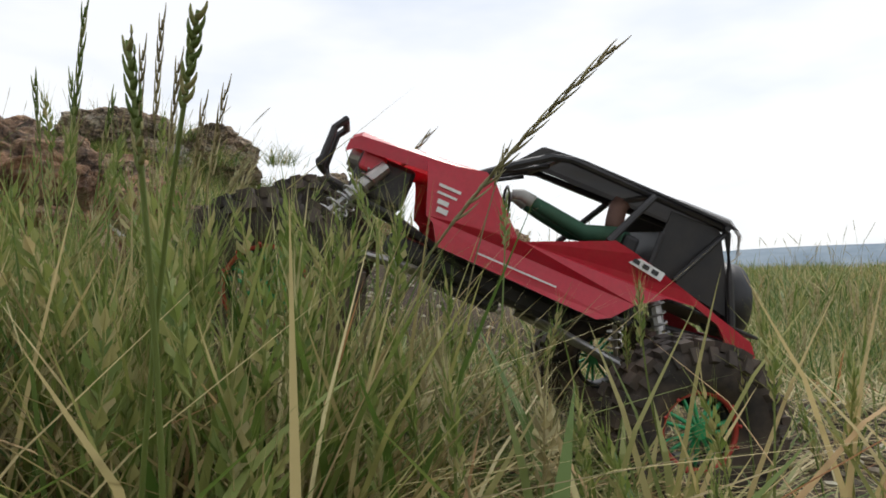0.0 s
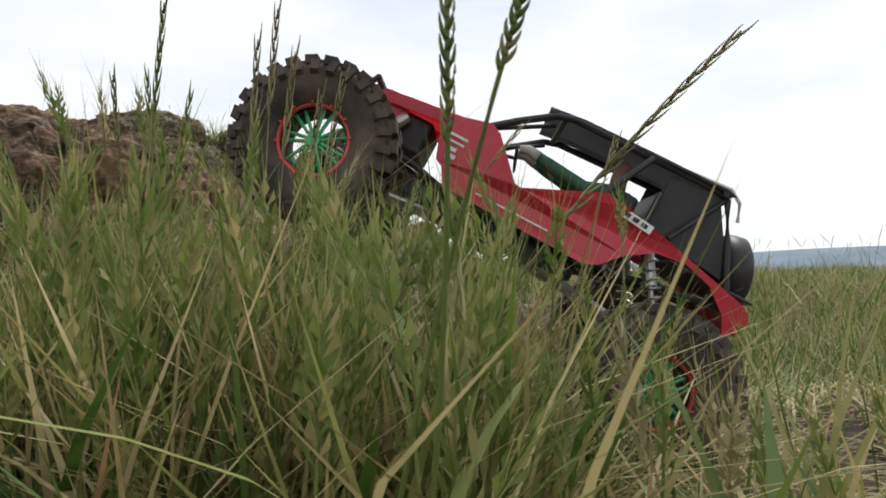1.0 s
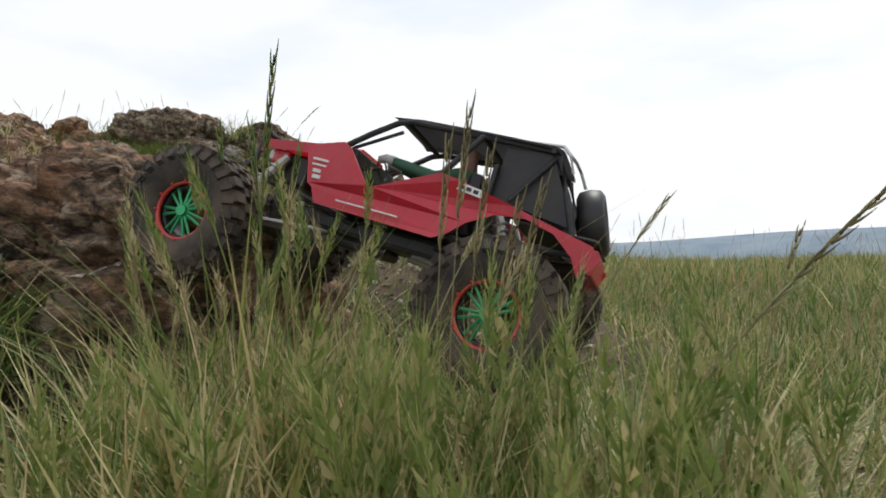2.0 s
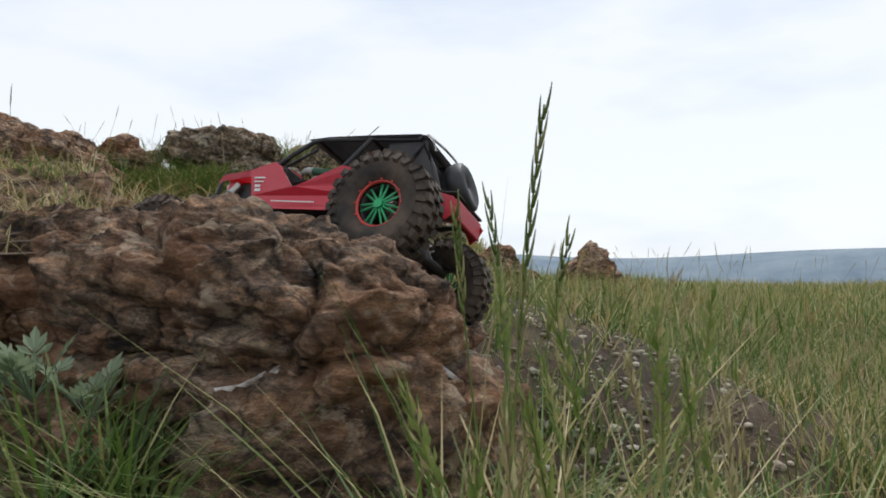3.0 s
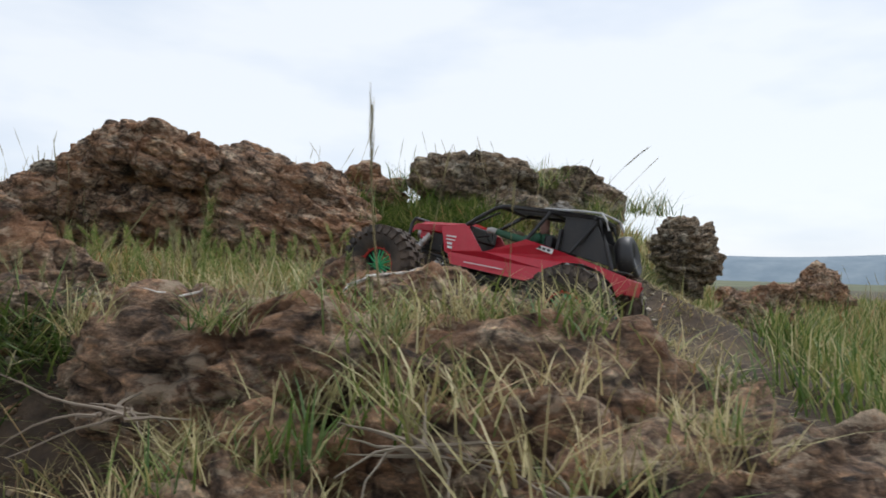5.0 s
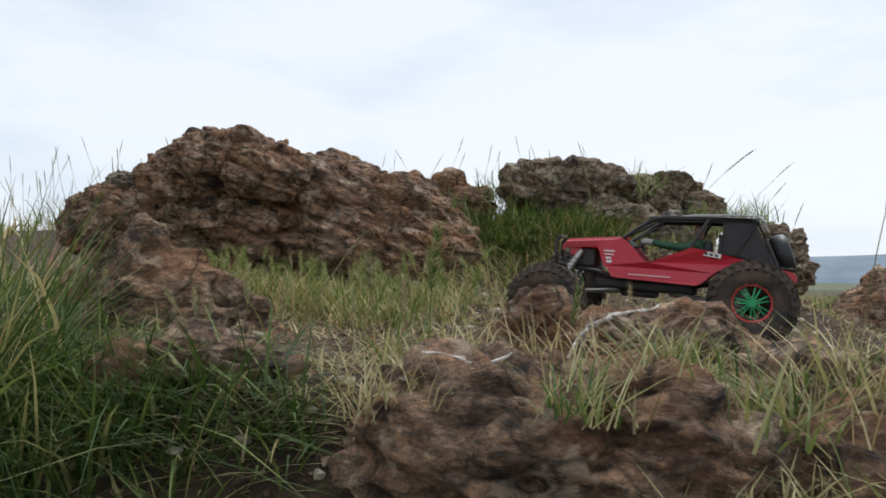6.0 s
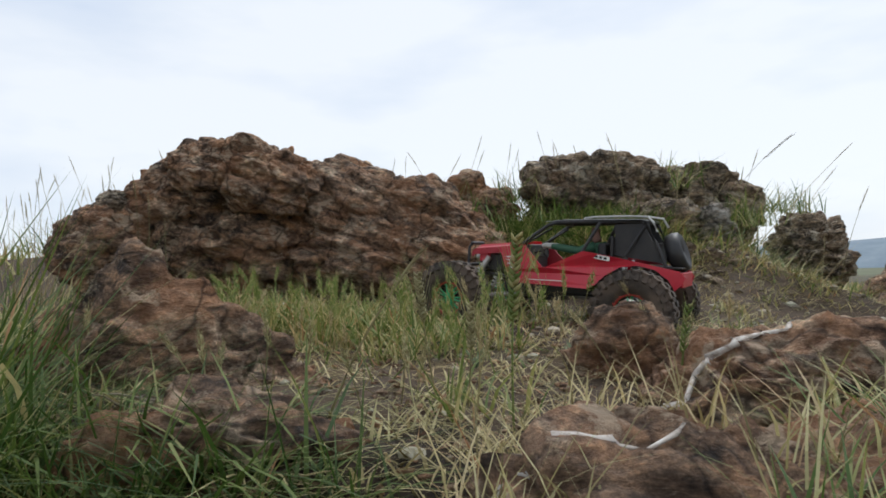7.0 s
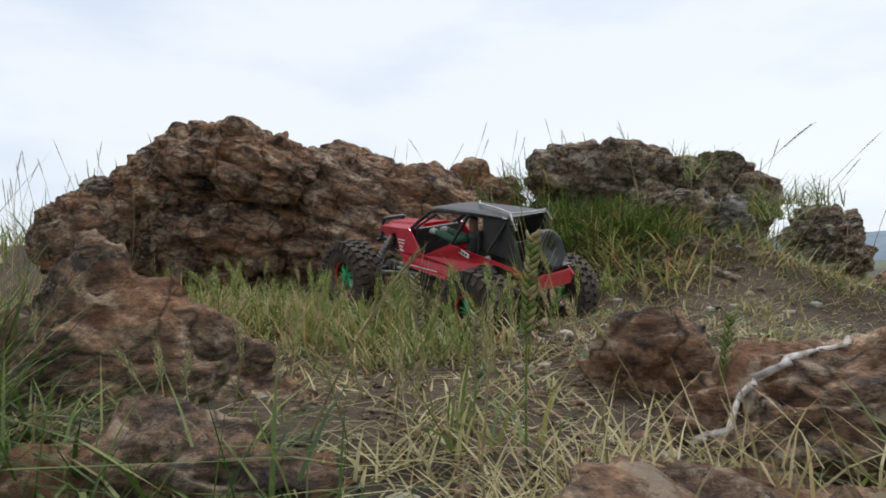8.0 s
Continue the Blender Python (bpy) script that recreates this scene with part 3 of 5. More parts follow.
# ---------------- the car ----------------
def wheel_parts(car, name, x, y):
    side = 1 if y > 0 else -1
    bm = bmesh.new()                      # hub, axis along y
    bmesh.ops.create_cone(bm, cap_ends=True, segments=12, radius1=0.008, radius2=0.006, depth=0.012, matrix=Matrix.Translation((0, side * 0.014, 0)) @ Matrix.Rotation(-side * math.pi / 2, 4, "X"))
    hub = part(name, bm, GREEN_RIM, car, "green anodised spoked wheel", m=pose(x, y, 0.066))
    for k in range(14):
        a = (k // 2) * math.tau / 7
        e = (-0.15, 0.15)[k % 2]
        bm = bmesh.new()
        d0, d1 = (math.cos(a + e * 1.6) * 0.006, math.sin(a + e * 1.6) * 0.006), (math.cos(a + e) * 0.029, math.sin(a + e) * 0.029)
        tube(bm, [(d0[0], side * 0.015, d0[1]), (d1[0], side * 0.011, d1[1])], 0.00175, 6)
        part("spoke", bm, GREEN_RIM, hub)
    bm = bmesh.new()                      # barrel
    rings = [(0.031, -0.018), (0.030, 0.012), (0.027, 0.012), (0.027, -0.018)]
    prof_ring(bm, rings, side, 28)
    part("rim_barrel", bm, BLACK, hub, smooth=True)
    bm = bmesh.new()
    prof_ring(bm, [(0.030, 0.013), (0.0345, 0.014), (0.0355, 0.018), (0.031, 0.0195), (0.029, 0.017)], side, 32)
    for k in range(12):
        a = k * math.tau / 12
        bmesh.ops.create_cone(bm, cap_ends=True, segments=6, radius1=0.0016, radius2=0.0016, depth=0.003, matrix=Matrix.Translation((math.cos(a) * 0.0325, side * 0.02, math.sin(a) * 0.0325)) @ Matrix.Rotation(math.pi / 2, 4, "X"))
    part("beadlock_ring", bm, RED_RIM, hub, "worn red beadlock ring", True)
    bm = bmesh.new()                      # tyre with lugs
    prof_ring(bm, [(0.032, -0.020), (0.045, -0.026), (0.060, -0.027), (0.0665, -0.022), (0.0675, 0.0), (0.0665, 0.022), (0.060, 0.027), (0.045, 0.026), (0.032, 0.020)], side, 48)
    tyre = part("tyre", bm, RUBBER, hub, "dusty black knobbly off-road tyre", True)
    bm = bmesh.new()
    n = 26
    for k in range(n):
        a = k * math.tau / n
        for off, da, lx, ly in ((-0.017, 0.0, 0.0055, 0.0075), (0.017, 0.0, 0.0055, 0.0075), (-0.0055, 0.5, 0.0045, 0.0042), (0.0055, 0.5, 0.0045, 0.0042)):
            b = a + da * math.tau / n
            mt = Matrix.Rotation(-b, 4, "Y") @ Matrix.Translation((0.0693, off, 0)) @ Matrix.Diagonal((0.0075, ly * 2, lx * 2, 1))
            bmesh.ops.create_cube(bm, size=1, matrix=mt)
        for s in (-1, 1):
            b = a + 0.25 * math.tau / n * s
            mt = Matrix.Rotation(-b, 4, "Y") @ Matrix.Translation((0.062, s * 0.0265, 0)) @ Matrix.Rotation(radians(-s * 30), 4, "Z") @ Matrix.Diagonal((0.012, 0.006, 0.007, 1))
            bmesh.ops.create_cube(bm, size=1, matrix=mt)
    tagged(part("tread_block", bm, RUBBER, hub), kind="stuff")
    return hub


def prof_ring(bm, prof, side, seg):
    rings = [[bm.verts.new((math.cos(k * math.tau / seg) * r, side * y, math.sin(k * math.tau / seg) * r)) for k in range(seg)] for r, y in prof]
    for u, v in zip(rings, rings[1:] + rings[:1]):
        for k in range(seg):
            bm.faces.new((u[k], u[(k + 1) % seg], v[(k + 1) % seg], v[k]))
    bmesh.ops.recalc_face_normals(bm, faces=bm.faces)


def half_width(x):
    return float(np.interp(x, [-0.26, -0.20, -0.09, 0.0, 0.06, 0.10], [0.050, 0.062, 0.083, 0.080, 0.071, 0.064]))


def build_car():
    car = tagged(new("model_car"), "red and black radio-controlled rock crawler with green rims", "toy car")
    outline = [(0.097, 0.165), (0.047, 0.176), (0.036, 0.170), (0.002, 0.134), (-0.004, 0.133), (-0.078, 0.166), (-0.10, 0.163), (-0.16, 0.152), (-0.245, 0.135), (-0.256, 0.124), (-0.250, 0.112), (-0.238, 0.100),
               (-0.228, 0.118), (-0.205, 0.136), (-0.175, 0.143), (-0.145, 0.139), (-0.118, 0.122), (-0.100, 0.103), (-0.088, 0.097), (0.062, 0.101), (0.072, 0.118), (0.080, 0.122), (0.090, 0.150)]
    for s in (1, -1):
        bm = bmesh.new()
        prism(bm, outline, lambda x: s * half_width(x), s * 0.003)
        p = part("side_panel", bm, RED, car, "red side panel with pale decals")
        bm = bmesh.new()
        for x0, x1, z0, z1 in ((0.060, 0.080, 0.149, 0.1515), (0.061, 0.079, 0.143, 0.1450), (0.066, 0.076, 0.135, 0.139), (0.064, 0.074, 0.128, 0.1325)):
            y = s * (half_width((x0 + x1) / 2) + 0.0012)
            box(bm, x0, x1, y - 0.0006, y + 0.0006, z0, z1)
        part("decal", bm, WHITE, p, "pale worn decal bars")
        bm = bmesh.new()
        y = s * (half_width(-0.012) + 0.0012)
        box(bm, -0.045, 0.030, y - 0.0006, y + 0.0006, 0.108, 0.1095)
        part("pinstripe", bm, WHITE, p, "thin pale stripe")
        bm = bmesh.new()
        tilt = Matrix.Translation((-0.112, s * (half_width(-0.112) + 0.0016), 0.1555)) @ Matrix.Rotation(radians(-s * 12), 4, "Z") @ Matrix.Rotation(radians(-9), 4, "Y")
        bmesh.ops.create_cube(bm, size=1, matrix=tilt @ Matrix.Diagonal((0.034, 0.0012, 0.008, 1)))
        st = part("sticker", bm, WHITE, p, "small white sticker with dark marks")
        bm = bmesh.new()
        for k in range(3):
            bmesh.ops.create_cube(bm, size=1, matrix=tilt @ Matrix.Translation((-0.009 + k * 0.009, s * 0.0008, 0)) @ Matrix.Diagonal((0.006, 0.001, 0.004, 1)))
        part("sticker_mark", bm, BLACK, st)
    # hood with two raised ribs and down-turned edges
    bm = bmesh.new()
    xs = [0.165, 0.158, 0.10, 0.045]
    cross = [(-1, -0.014), (-0.98, -0.002), (-0.55, 0.002), (-0.45, 0.006), (0.45, 0.006), (0.55, 0.002), (0.98, -0.002), (1, -0.014)]
    rows = []
    for x in xs:
        w = np.interp(x, [0.045, 0.165], [0.066, 0.050]); z = np.interp(x, [0.045, 0.158, 0.165], [0.176, 0.166, 0.160])
        rows.append([bm.verts.new((x, c * w, z + dz)) for c, dz in cross])
    for a, b in zip(rows, rows[1:]):
        for k in range(len(cross) - 1):
            bm.faces.new((a[k], a[k + 1], b[k + 1], b[k]))
    bmesh.ops.solidify(bm, geom=bm.faces[:], thickness=0.002)
    bmesh.ops.recalc_face_normals(bm, faces=bm.faces)
    part("hood", bm, RED, car, "red ribbed hood")
    bm = bmesh.new()
    box(bm, 0.100, 0.152, -0.040, 0.040, 0.118, 0.156, 0.004)
    part("grille", bm, BLACK, car)
    bm = bmesh.new()
    box(bm, 0.128, 0.150, -0.046, 0.046, 0.138, 0.156, 0.003)
    part("grille_surround", bm, RED, car)
    for s in (1, -1):
        bm = bmesh.new()
        bmesh.ops.create_cone(bm, cap_ends=True, segments=16, radius1=0.011, radius2=0.010, depth=0.010, matrix=Matrix.Translation((0.156, s * 0.026, 0.148)) @ Matrix.Rotation(math.pi / 2, 4, "Y"))
        part("headlight", bm, STEEL, car)
    bm = bmesh.new()
    for s in (1, -1):
        tube(bm, [(0.13, s * 0.034, 0.115), (0.170, s * 0.034, 0.120), (0.182, s * 0.030, 0.135), (0.183, s * 0.026, 0.165), (0.176, s * 0.026, 0.176)], 0.0034)
    tube(bm, [(0.182, -0.045, 0.130), (0.184, 0, 0.130), (0.182, 0.045, 0.130)], 0.0036)
    tube(bm, [(0.177, -0.026, 0.175), (0.177, 0.026, 0.175)], 0.0034)
    part("front_bumper", bm, BLACK, car, "black tubular bull bar")
    # cage
    for s in (1, -1):
        bm = bmesh.new()
        tube(bm, [(0.052, s * 0.063, 0.172), (0.026, s * 0.062, 0.193), (-0.003, s * 0.060, 0.214), (-0.020, s * 0.059, 0.219), (-0.175, s * 0.050, 0.223), (-0.186, s * 0.049, 0.219), (-0.205, s * 0.050, 0.180), (-0.222, s * 0.052, 0.142)], 0.0036)
        tube(bm, [(0.048, s * 0.050, 0.176), (-0.006, s * 0.048, 0.208)], 0.0022)
        part("cage_rail", bm, BLACK, car, "black roll cage tube")
        bm = bmesh.new()
        tube(bm, [(-0.074, s * 0.076, 0.163), (-0.103, s * 0.060, 0.220)], 0.0034)
        part("cage_pillar", bm, BLACK, car)
        bm = bmesh.new()
        tube(bm, [(-0.184, s * 0.049, 0.218), (-0.150, s * 0.060, 0.158)], 0.0026)
        part("cage_pillar", bm, BLACK, car)
        bm = bmesh.new()
        prism(bm, [(-0.128, 0.160), (-0.128, 0.217), (-0.178, 0.220), (-0.203, 0.178), (-0.214, 0.148)], lambda x: s * 0.049, s * 0.0015)
        part("rear_side_panel", bm, BLACK, car)
    for x, z in ((-0.012, 0.217), (-0.103, 0.220), (-0.180, 0.222)):
        bm = bmesh.new()
        tube(bm, [(x, -0.058, z), (x, 0.058, z)], 0.0030)
        part("cage_crossbar", bm, BLACK, car)
    bm = bmesh.new()
    tops = []
    for x, z in ((0.006, 0.2215), (-0.030, 0.2255), (-0.110, 0.2275), (-0.180, 0.2280), (-0.190, 0.2255)):
        tops.append([bm.verts.new((x, y, z - 0.002 * (abs(y) > 0.05))) for y in (-0.060, -0.045, 0.0, 0.045, 0.060)])
    for a, b in zip(tops, tops[1:]):
        for k in range(4):
            bm.faces.new((a[k], a[k + 1], b[k + 1], b[k]))
    bmesh.ops.solidify(bm, geom=bm.faces[:], thickness=0.0025)
    bmesh.ops.recalc_face_normals(bm, faces=bm.faces)
    part("roof_panel", bm, ROOF, car, "dull black sheet roof")
    bm = bmesh.new()
    tube(bm, [(-0.045, -0.030, 0.2305), (-0.075, 0.002, 0.2325), (-0.150, 0.030, 0.2335), (-0.186, 0.044, 0.232), (-0.197, 0.050, 0.222), (-0.204, 0.048, 0.205)], 0.0020, 6)
    tube(bm, [(-0.186, 0.044, 0.232), (-0.195, 0.0, 0.231), (-0.196, -0.040, 0.232), (-0.206, -0.046, 0.215)], 0.0020, 6)
    part("aerial_tube", bm, GREY_TUBE, car, "pale aerial tube looped over the roof")
    bm = bmesh.new()
    box(bm, -0.205, -0.200, -0.045, 0.045, 0.150, 0.185, 0.001)
    box(bm, -0.25, -0.16, -0.055, 0.055, 0.139, 0.142, 0.001)
    part("rear_deck", bm, BLACK, car)
    bm = bmesh.new()
    box(bm, -0.252, -0.245, -0.050, 0.050, 0.106, 0.133, 0.002)
    part("tail_panel", bm, RED, car, "red tail panel")
    bm = bmesh.new()
    prof_ring(bm, [(0.003, -0.010), (0.024, -0.011), (0.030, -0.015), (0.036, -0.011), (0.038, 0.0), (0.036, 0.011), (0.030, 0.015), (0.024, 0.011), (0.003, 0.010)], 1, 32)
    bmesh.ops.transform(bm, verts=bm.verts, matrix=Matrix.Translation((-0.232, 0, 0.168)) @ Matrix.Rotation(radians(20), 4, "Y") @ Matrix.Rotation(math.pi / 2, 4, "Z"))
    part("spare_tyre", bm, BLACK, car, "small black spare tyre on the tail", True)
    # tub, chassis and running gear
    bm = bmesh.new()
    box(bm, -0.125, 0.048, -0.066, 0.066, 0.102, 0.108, 0.002)
    box(bm, 0.040, 0.050, -0.058, 0.058, 0.105, 0.170, 0.002)
    box(bm, -0.128, -0.122, -0.058, 0.058, 0.105, 0.195, 0.002)
    part("cockpit_tub", bm, BLACK, car)
    bm = bmesh.new()
    box(bm, 0.036, 0.046, -0.055, 0.055, 0.150, 0.176, 0.003)
    part("dashboard", bm, BLACK, car)
    for s in (1, -1):
        bm = bmesh.new()
        box(bm, -0.100, -0.050, s * 0.030 - 0.019, s * 0.030 + 0.019, 0.108, 0.122, 0.004)
        box(bm, -0.112, -0.096, s * 0.030 - 0.019, s * 0.030 + 0.019, 0.112, 0.182, 0.004)
        part("seat", bm, BLACK, car)
    bm = bmesh.new()
    prof_ring(bm, [(0.0135, -0.0012), (0.0158, 0), (0.0135, 0.0012)], 1, 24)
    bmesh.ops.transform(bm, verts=bm.verts, matrix=Matrix.Translation((0.014, 0.030, 0.165)) @ Matrix.Rotation(radians(-70), 4, "Y") @ Matrix.Rotation(math.pi / 2, 4, "X"))
    tube(bm, [(0.014, 0.030, 0.165), (0.040, 0.030, 0.158)], 0.002, 6)
    part("steering_wheel", bm, BLACK, car)
    # seated figure, one mesh
    bm = bmesh.new()
    def limb(pts, r0, r1, mi):
        n0 = len(bm.faces); tube(bm, pts, r0, 10, r1); bm.faces.ensure_lookup_table()
        for f in bm.faces[n0:]:
            f.material_index = mi
    limb([(-0.084, 0.030, 0.118), (-0.090, 0.030, 0.140), (-0.094, 0.030, 0.170), (-0.092, 0.030, 0.182)], 0.016, 0.015, 0)
    for s in (0.014, 0.046):
        limb([(-0.082, s, 0.122), (-0.040, s, 0.132), (-0.022, s, 0.130)], 0.0095, 0.008, 0)
        limb([(-0.022, s, 0.130), (0.020, s, 0.113)], 0.0075, 0.006, 0)
        limb([(-0.090, 0.030 + (s - 0.030) * 1.2, 0.176), (-0.058, s + 0.002, 0.166), (-0.020, s, 0.171), (-0.006, s, 0.173)], 0.0085, 0.0055, 0)
        limb([(-0.006, s, 0.173), (0.006, s * 0.9 + 0.003, 0.175), (0.014, s * 0.85 + 0.004, 0.172)], 0.0060, 0.0045, 1)
    limb([(-0.090, 0.030, 0.183), (-0.088, 0.030, 0.190), (-0.086, 0.030, 0.203), (-0.088, 0.030, 0.210)], 0.0085, 0.0085, 2)
    part("driver_figure", bm, [SUIT, GLOVE, FACE], car, "seated green-suited toy driver figure", True)
    bm = bmesh.new()
    box(bm, -0.09, 0.10, -0.036, 0.036, 0.078, 0.100, 0.006)
    box(bm, -0.02, 0.05, -0.025, 0.025, 0.066, 0.080, 0.006)
    part("chassis_skid", bm, BLACK, car)
    for s in (1, -1):
        bm = bmesh.new()
        tube(bm, [(0.02, s * 0.040, 0.092), (0.10, s * 0.040, 0.110), (0.15, s * 0.036, 0.116)], 0.0035)
        part("frame_rail", bm, BLACK, car)
        bm = bmesh.new()
        tube(bm, [(-0.08, s * 0.040, 0.092), (-0.16, s * 0.040, 0.115), (-0.235, s * 0.042, 0.125)], 0.0035)
        part("frame_rail", bm, BLACK, car)
    for x in (0.172, -0.182):
        bm = bmesh.new()
        tube(bm, [(x, -0.098, 0.066), (x, -0.03, 0.066), (x, 0.03, 0.066), (x, 0.098, 0.066)], 0.0085, 12)
        bmesh.ops.create_uvsphere(bm, u_segments=14, v_segments=8, radius=0.019, matrix=Matrix.Translation((x, 0.012, 0.066)))
        part("axle", bm, BLACK, car, smooth=True)
        for s in (1, -1):
            bm = bmesh.new()
            k = 1 if x > 0 else -1
            tube(bm, [(x, s * 0.052, 0.064), (0.055 * k, s * 0.028, 0.078)], 0.0034)
            part("suspension_link", bm, STEEL, car)
            bm = bmesh.new()
            top, bot = Vector((x - 0.045 * k, s * 0.046, 0.148)), Vector((x - 0.004 * k, s * 0.062, 0.074))
            tube(bm, [top, (top + bot) / 2], 0.0062, 10); tube(bm, [(top + bot) / 2, bot], 0.0026, 8)
            ax = (bot - top); a = ax.normalized().cross(Vector((0, 1, 0))).normalized(); b = ax.normalized().cross(a)
            tube(bm, [top + ax * (0.15 + 0.75 * i / 60) + 0.0085 * (a * math.cos(i * 0.75) + b * math.sin(i * 0.75)) for i in range(61)], 0.0012, 4)
            part("shock", bm, STEEL, car, "steel coil-over shock")
        bm = bmesh.new()
        tube(bm, [(x * 0.9, 0.012, 0.068), (0.03 if x > 0 else -0.04, 0.0, 0.076)], 0.0045)
        part("drive_shaft", bm, STEEL, car)
    wheels = [wheel_parts(car, "wheel", x, y) for x in (0.172, -0.182) for y in (0.118, -0.118)]
    return car, wheels


CAR, WHEELS = build_car()

# time, place, heading, nose up, left side up, rear and front wheel travel
DRIVE = [
    (0, 0.448, 0.330, 0.219, 196.1, 23.5, -3.3, -0.020, -0.045),
    (0.5, 0.402, 0.404, 0.269, 189.0, 24.2, -3.5, -0.035, 0.015),
    (1.2, 0.334, 0.382, 0.272, 185.1, 29.8, 2.7, -0.043, 0.010),
    (2.3, -0.028, 0.556, 0.372, 165.0, 9.9, 15.4, -0.024, -0.03),
    (2.7, -0.235, 0.745, 0.433, 163.8, 5.2, 22.8, 0.014, -0.045),
    (3, -0.322, 0.830, 0.457, 167.0, 3.6, 17.0, 0.022, -0.048),
    (3.5, -0.421, 0.917, 0.469, 165.0, 3.7, 16.0, 0.020, -0.040),
    (4, -0.559, 0.978, 0.505, 165.4, 12.5, 10.7, -0.001, 0.011),
    (4.5, -0.663, 1.108, 0.531, 170.1, 13.3, 10.4, -0.012, 0.010),
    (5, -0.984, 1.338, 0.577, 172.4, 8.7, 4.7, -0.005, 0.007),
    (6.5, -1.174, 1.643, 0.610, 181.0, 3.5, 0.8, 0.017, -0.037),
    (7, -1.410, 1.695, 0.619, 172.9, 4.4, -0.9, -0.002, 0.000),
    (7.5, -1.615, 1.702, 0.647, 161.0, 10.0, -7.0, 0.005, 0.000),
    (8, -1.642, 1.711, 0.653, 156.0, 11.0, -8.0, 0.006, 0.000),
]


def motions():
    walk(CAR, [(t, pose(x, y, z, l, -n, h)) for t, x, y, z, h, n, l, *_ in DRIVE])
    ts = [r[0] for r in DRIVE]
    run = np.r_[0, np.cumsum([math.dist(a[1:4], b[1:4]) for a, b in zip(DRIVE, DRIVE[1:])])] / 0.073
    for w in WHEELS:
        x, y, z = w.matrix_basis.translation
        rows = []
        for k in range(41):
            t = k * 0.2
            dz = np.interp(t, ts, [r[8 if x > 0 else 7] for r in DRIVE])
            if y < 0:
                dz = dz * np.interp(t, [1.2, 2.3], [0.2, -0.7])
            rows.append((t, pose(x, y, z + dz, 0, math.degrees(np.interp(t, ts, run)), 0)))
        walk(w, rows)


# ---------------- grass cover ----------------
def off_track(x, y):
    return off_boulder(x, y) & ~((np.abs(x - 0.22) < 0.3) & (np.abs(y - 1.4) < 0.32) & (rng(99).rand(len(x)) < 0.75)) & ~((x > 0.75) & (y < 0.9) & (rng(98).rand(len(x)) < 0.5))


grass("field_grass", clumped(30000, -0.45, 2.6, 0.9, 4.2, 1, 0.05, 14, off_track), 0.13, 0.0045, 0.35, 0.35, GRASS, "tall green and yellowing grass on the open hilltop", 2)
grass("field_straw", clumped(11000, -0.45, 2.6, 0.6, 4.2, 3, 0.06, 12, off_track), 0.11, 0.004, 0.5, 0.5, STRAW, "dry straw-coloured grass among the green", 4)
grass("outer_grass", np.concatenate([clumped(9000, -9.0, -2.8, -5.0, 10.0, 70, 0.15, 18), clumped(7000, 2.6, 9.0, -5.0, 4.0, 71, 0.15, 18), clumped(5000, -2.8, 2.6, -5.0, -1.2, 72, 0.12, 18)]), 0.14, 0.012, 0.5, 0.5, MIXED, "rough mixed grass over the rest of the hilltop", 73)
grass("far_grass", clumped(42000, -4.5, 9.0, 4.0, 10.5, 5, 0.16, 24), 0.20, 0.012, 0.3, 0.3, MIXED, "tall mixed grass out to the brow of the hill", 6)
grass("field_clumps", clumped(9000, -0.2, 6.0, 2.4, 8.5, 145, 0.10, 60), 0.27, 0.007, 0.4, 0.4, GRASS, "taller green clumps standing out of the field", 146)
grass("verge_grass", clumped(2600, -0.35, 0.46, 0.02, 0.9, 7, 0.03, 16, off_track), 0.15, 0.0042, 0.6, 0.55, GRASS, "long green grass round the boulder's foot", 8)
grass("verge_mixed", clumped(3200, -0.35, 0.50, -0.02, 0.9, 9, 0.04, 12, off_track), 0.115, 0.0036, 0.8, 0.8, MIXED, "bent dry and reddish grass tangled in the green", 10)
grass("track_grass", clumped(3000, 0.46, 1.7, -0.02, 0.95, 35, 0.035, 14, off_track), 0.075, 0.0036, 0.7, 0.7, GRASS, "short green grass beside the worn track", 36)
grass("track_straw", clumped(9000, 0.40, 1.8, -0.05, 1.1, 37, 0.05, 14), 0.055, 0.0032, 1.4, 0.9, STRAW, "trodden straw on the worn track", 38)
grass("front_grass", np.concatenate([clumped(480, 0.0, 0.42, -0.10, 0.10, 11, 0.022, 12), clumped(130, 0.44, 0.85, -0.06, 0.12, 27, 0.022, 10), clumped(420, 0.02, 0.24, 0.14, 0.30, 30, 0.02, 14)]), 0.19, 0.0055, 0.28, 0.35, MIXED, "tall fresh green grass blades", 12)
grass("tall_grass", clumped(1900, -0.10, 0.44, -0.10, 0.16, 48, 0.026, 12), 0.205, 0.0050, 0.28, 0.4, GRASS, "tall rank grass between the track and the boulder", 49)
grass("tall_mixed", np.concatenate([clumped(2000, -0.10, 0.44, -0.08, 0.18, 50, 0.028, 12), clumped(800, 0.0, 0.26, 0.12, 0.34, 51, 0.025, 14)]), 0.215, 0.0040, 0.35, 0.5, STRAW, "tall reddish and straw-coloured grass", 52)
grass("under_grass", clumped(5200, -0.15, 0.62, -0.12, 0.34, 74, 0.03, 20), 0.10, 0.0030, 0.8, 0.9, MIXED, "dense tangled undergrowth of fine grass", 75)
grass("broad_blades", clumped(150, 0.05, 0.62, -0.16, 0.02, 31, 0.03, 4), 0.17, 0.0095, 0.6, 0.4, GRASS, "broad pale green grass leaves", 32)
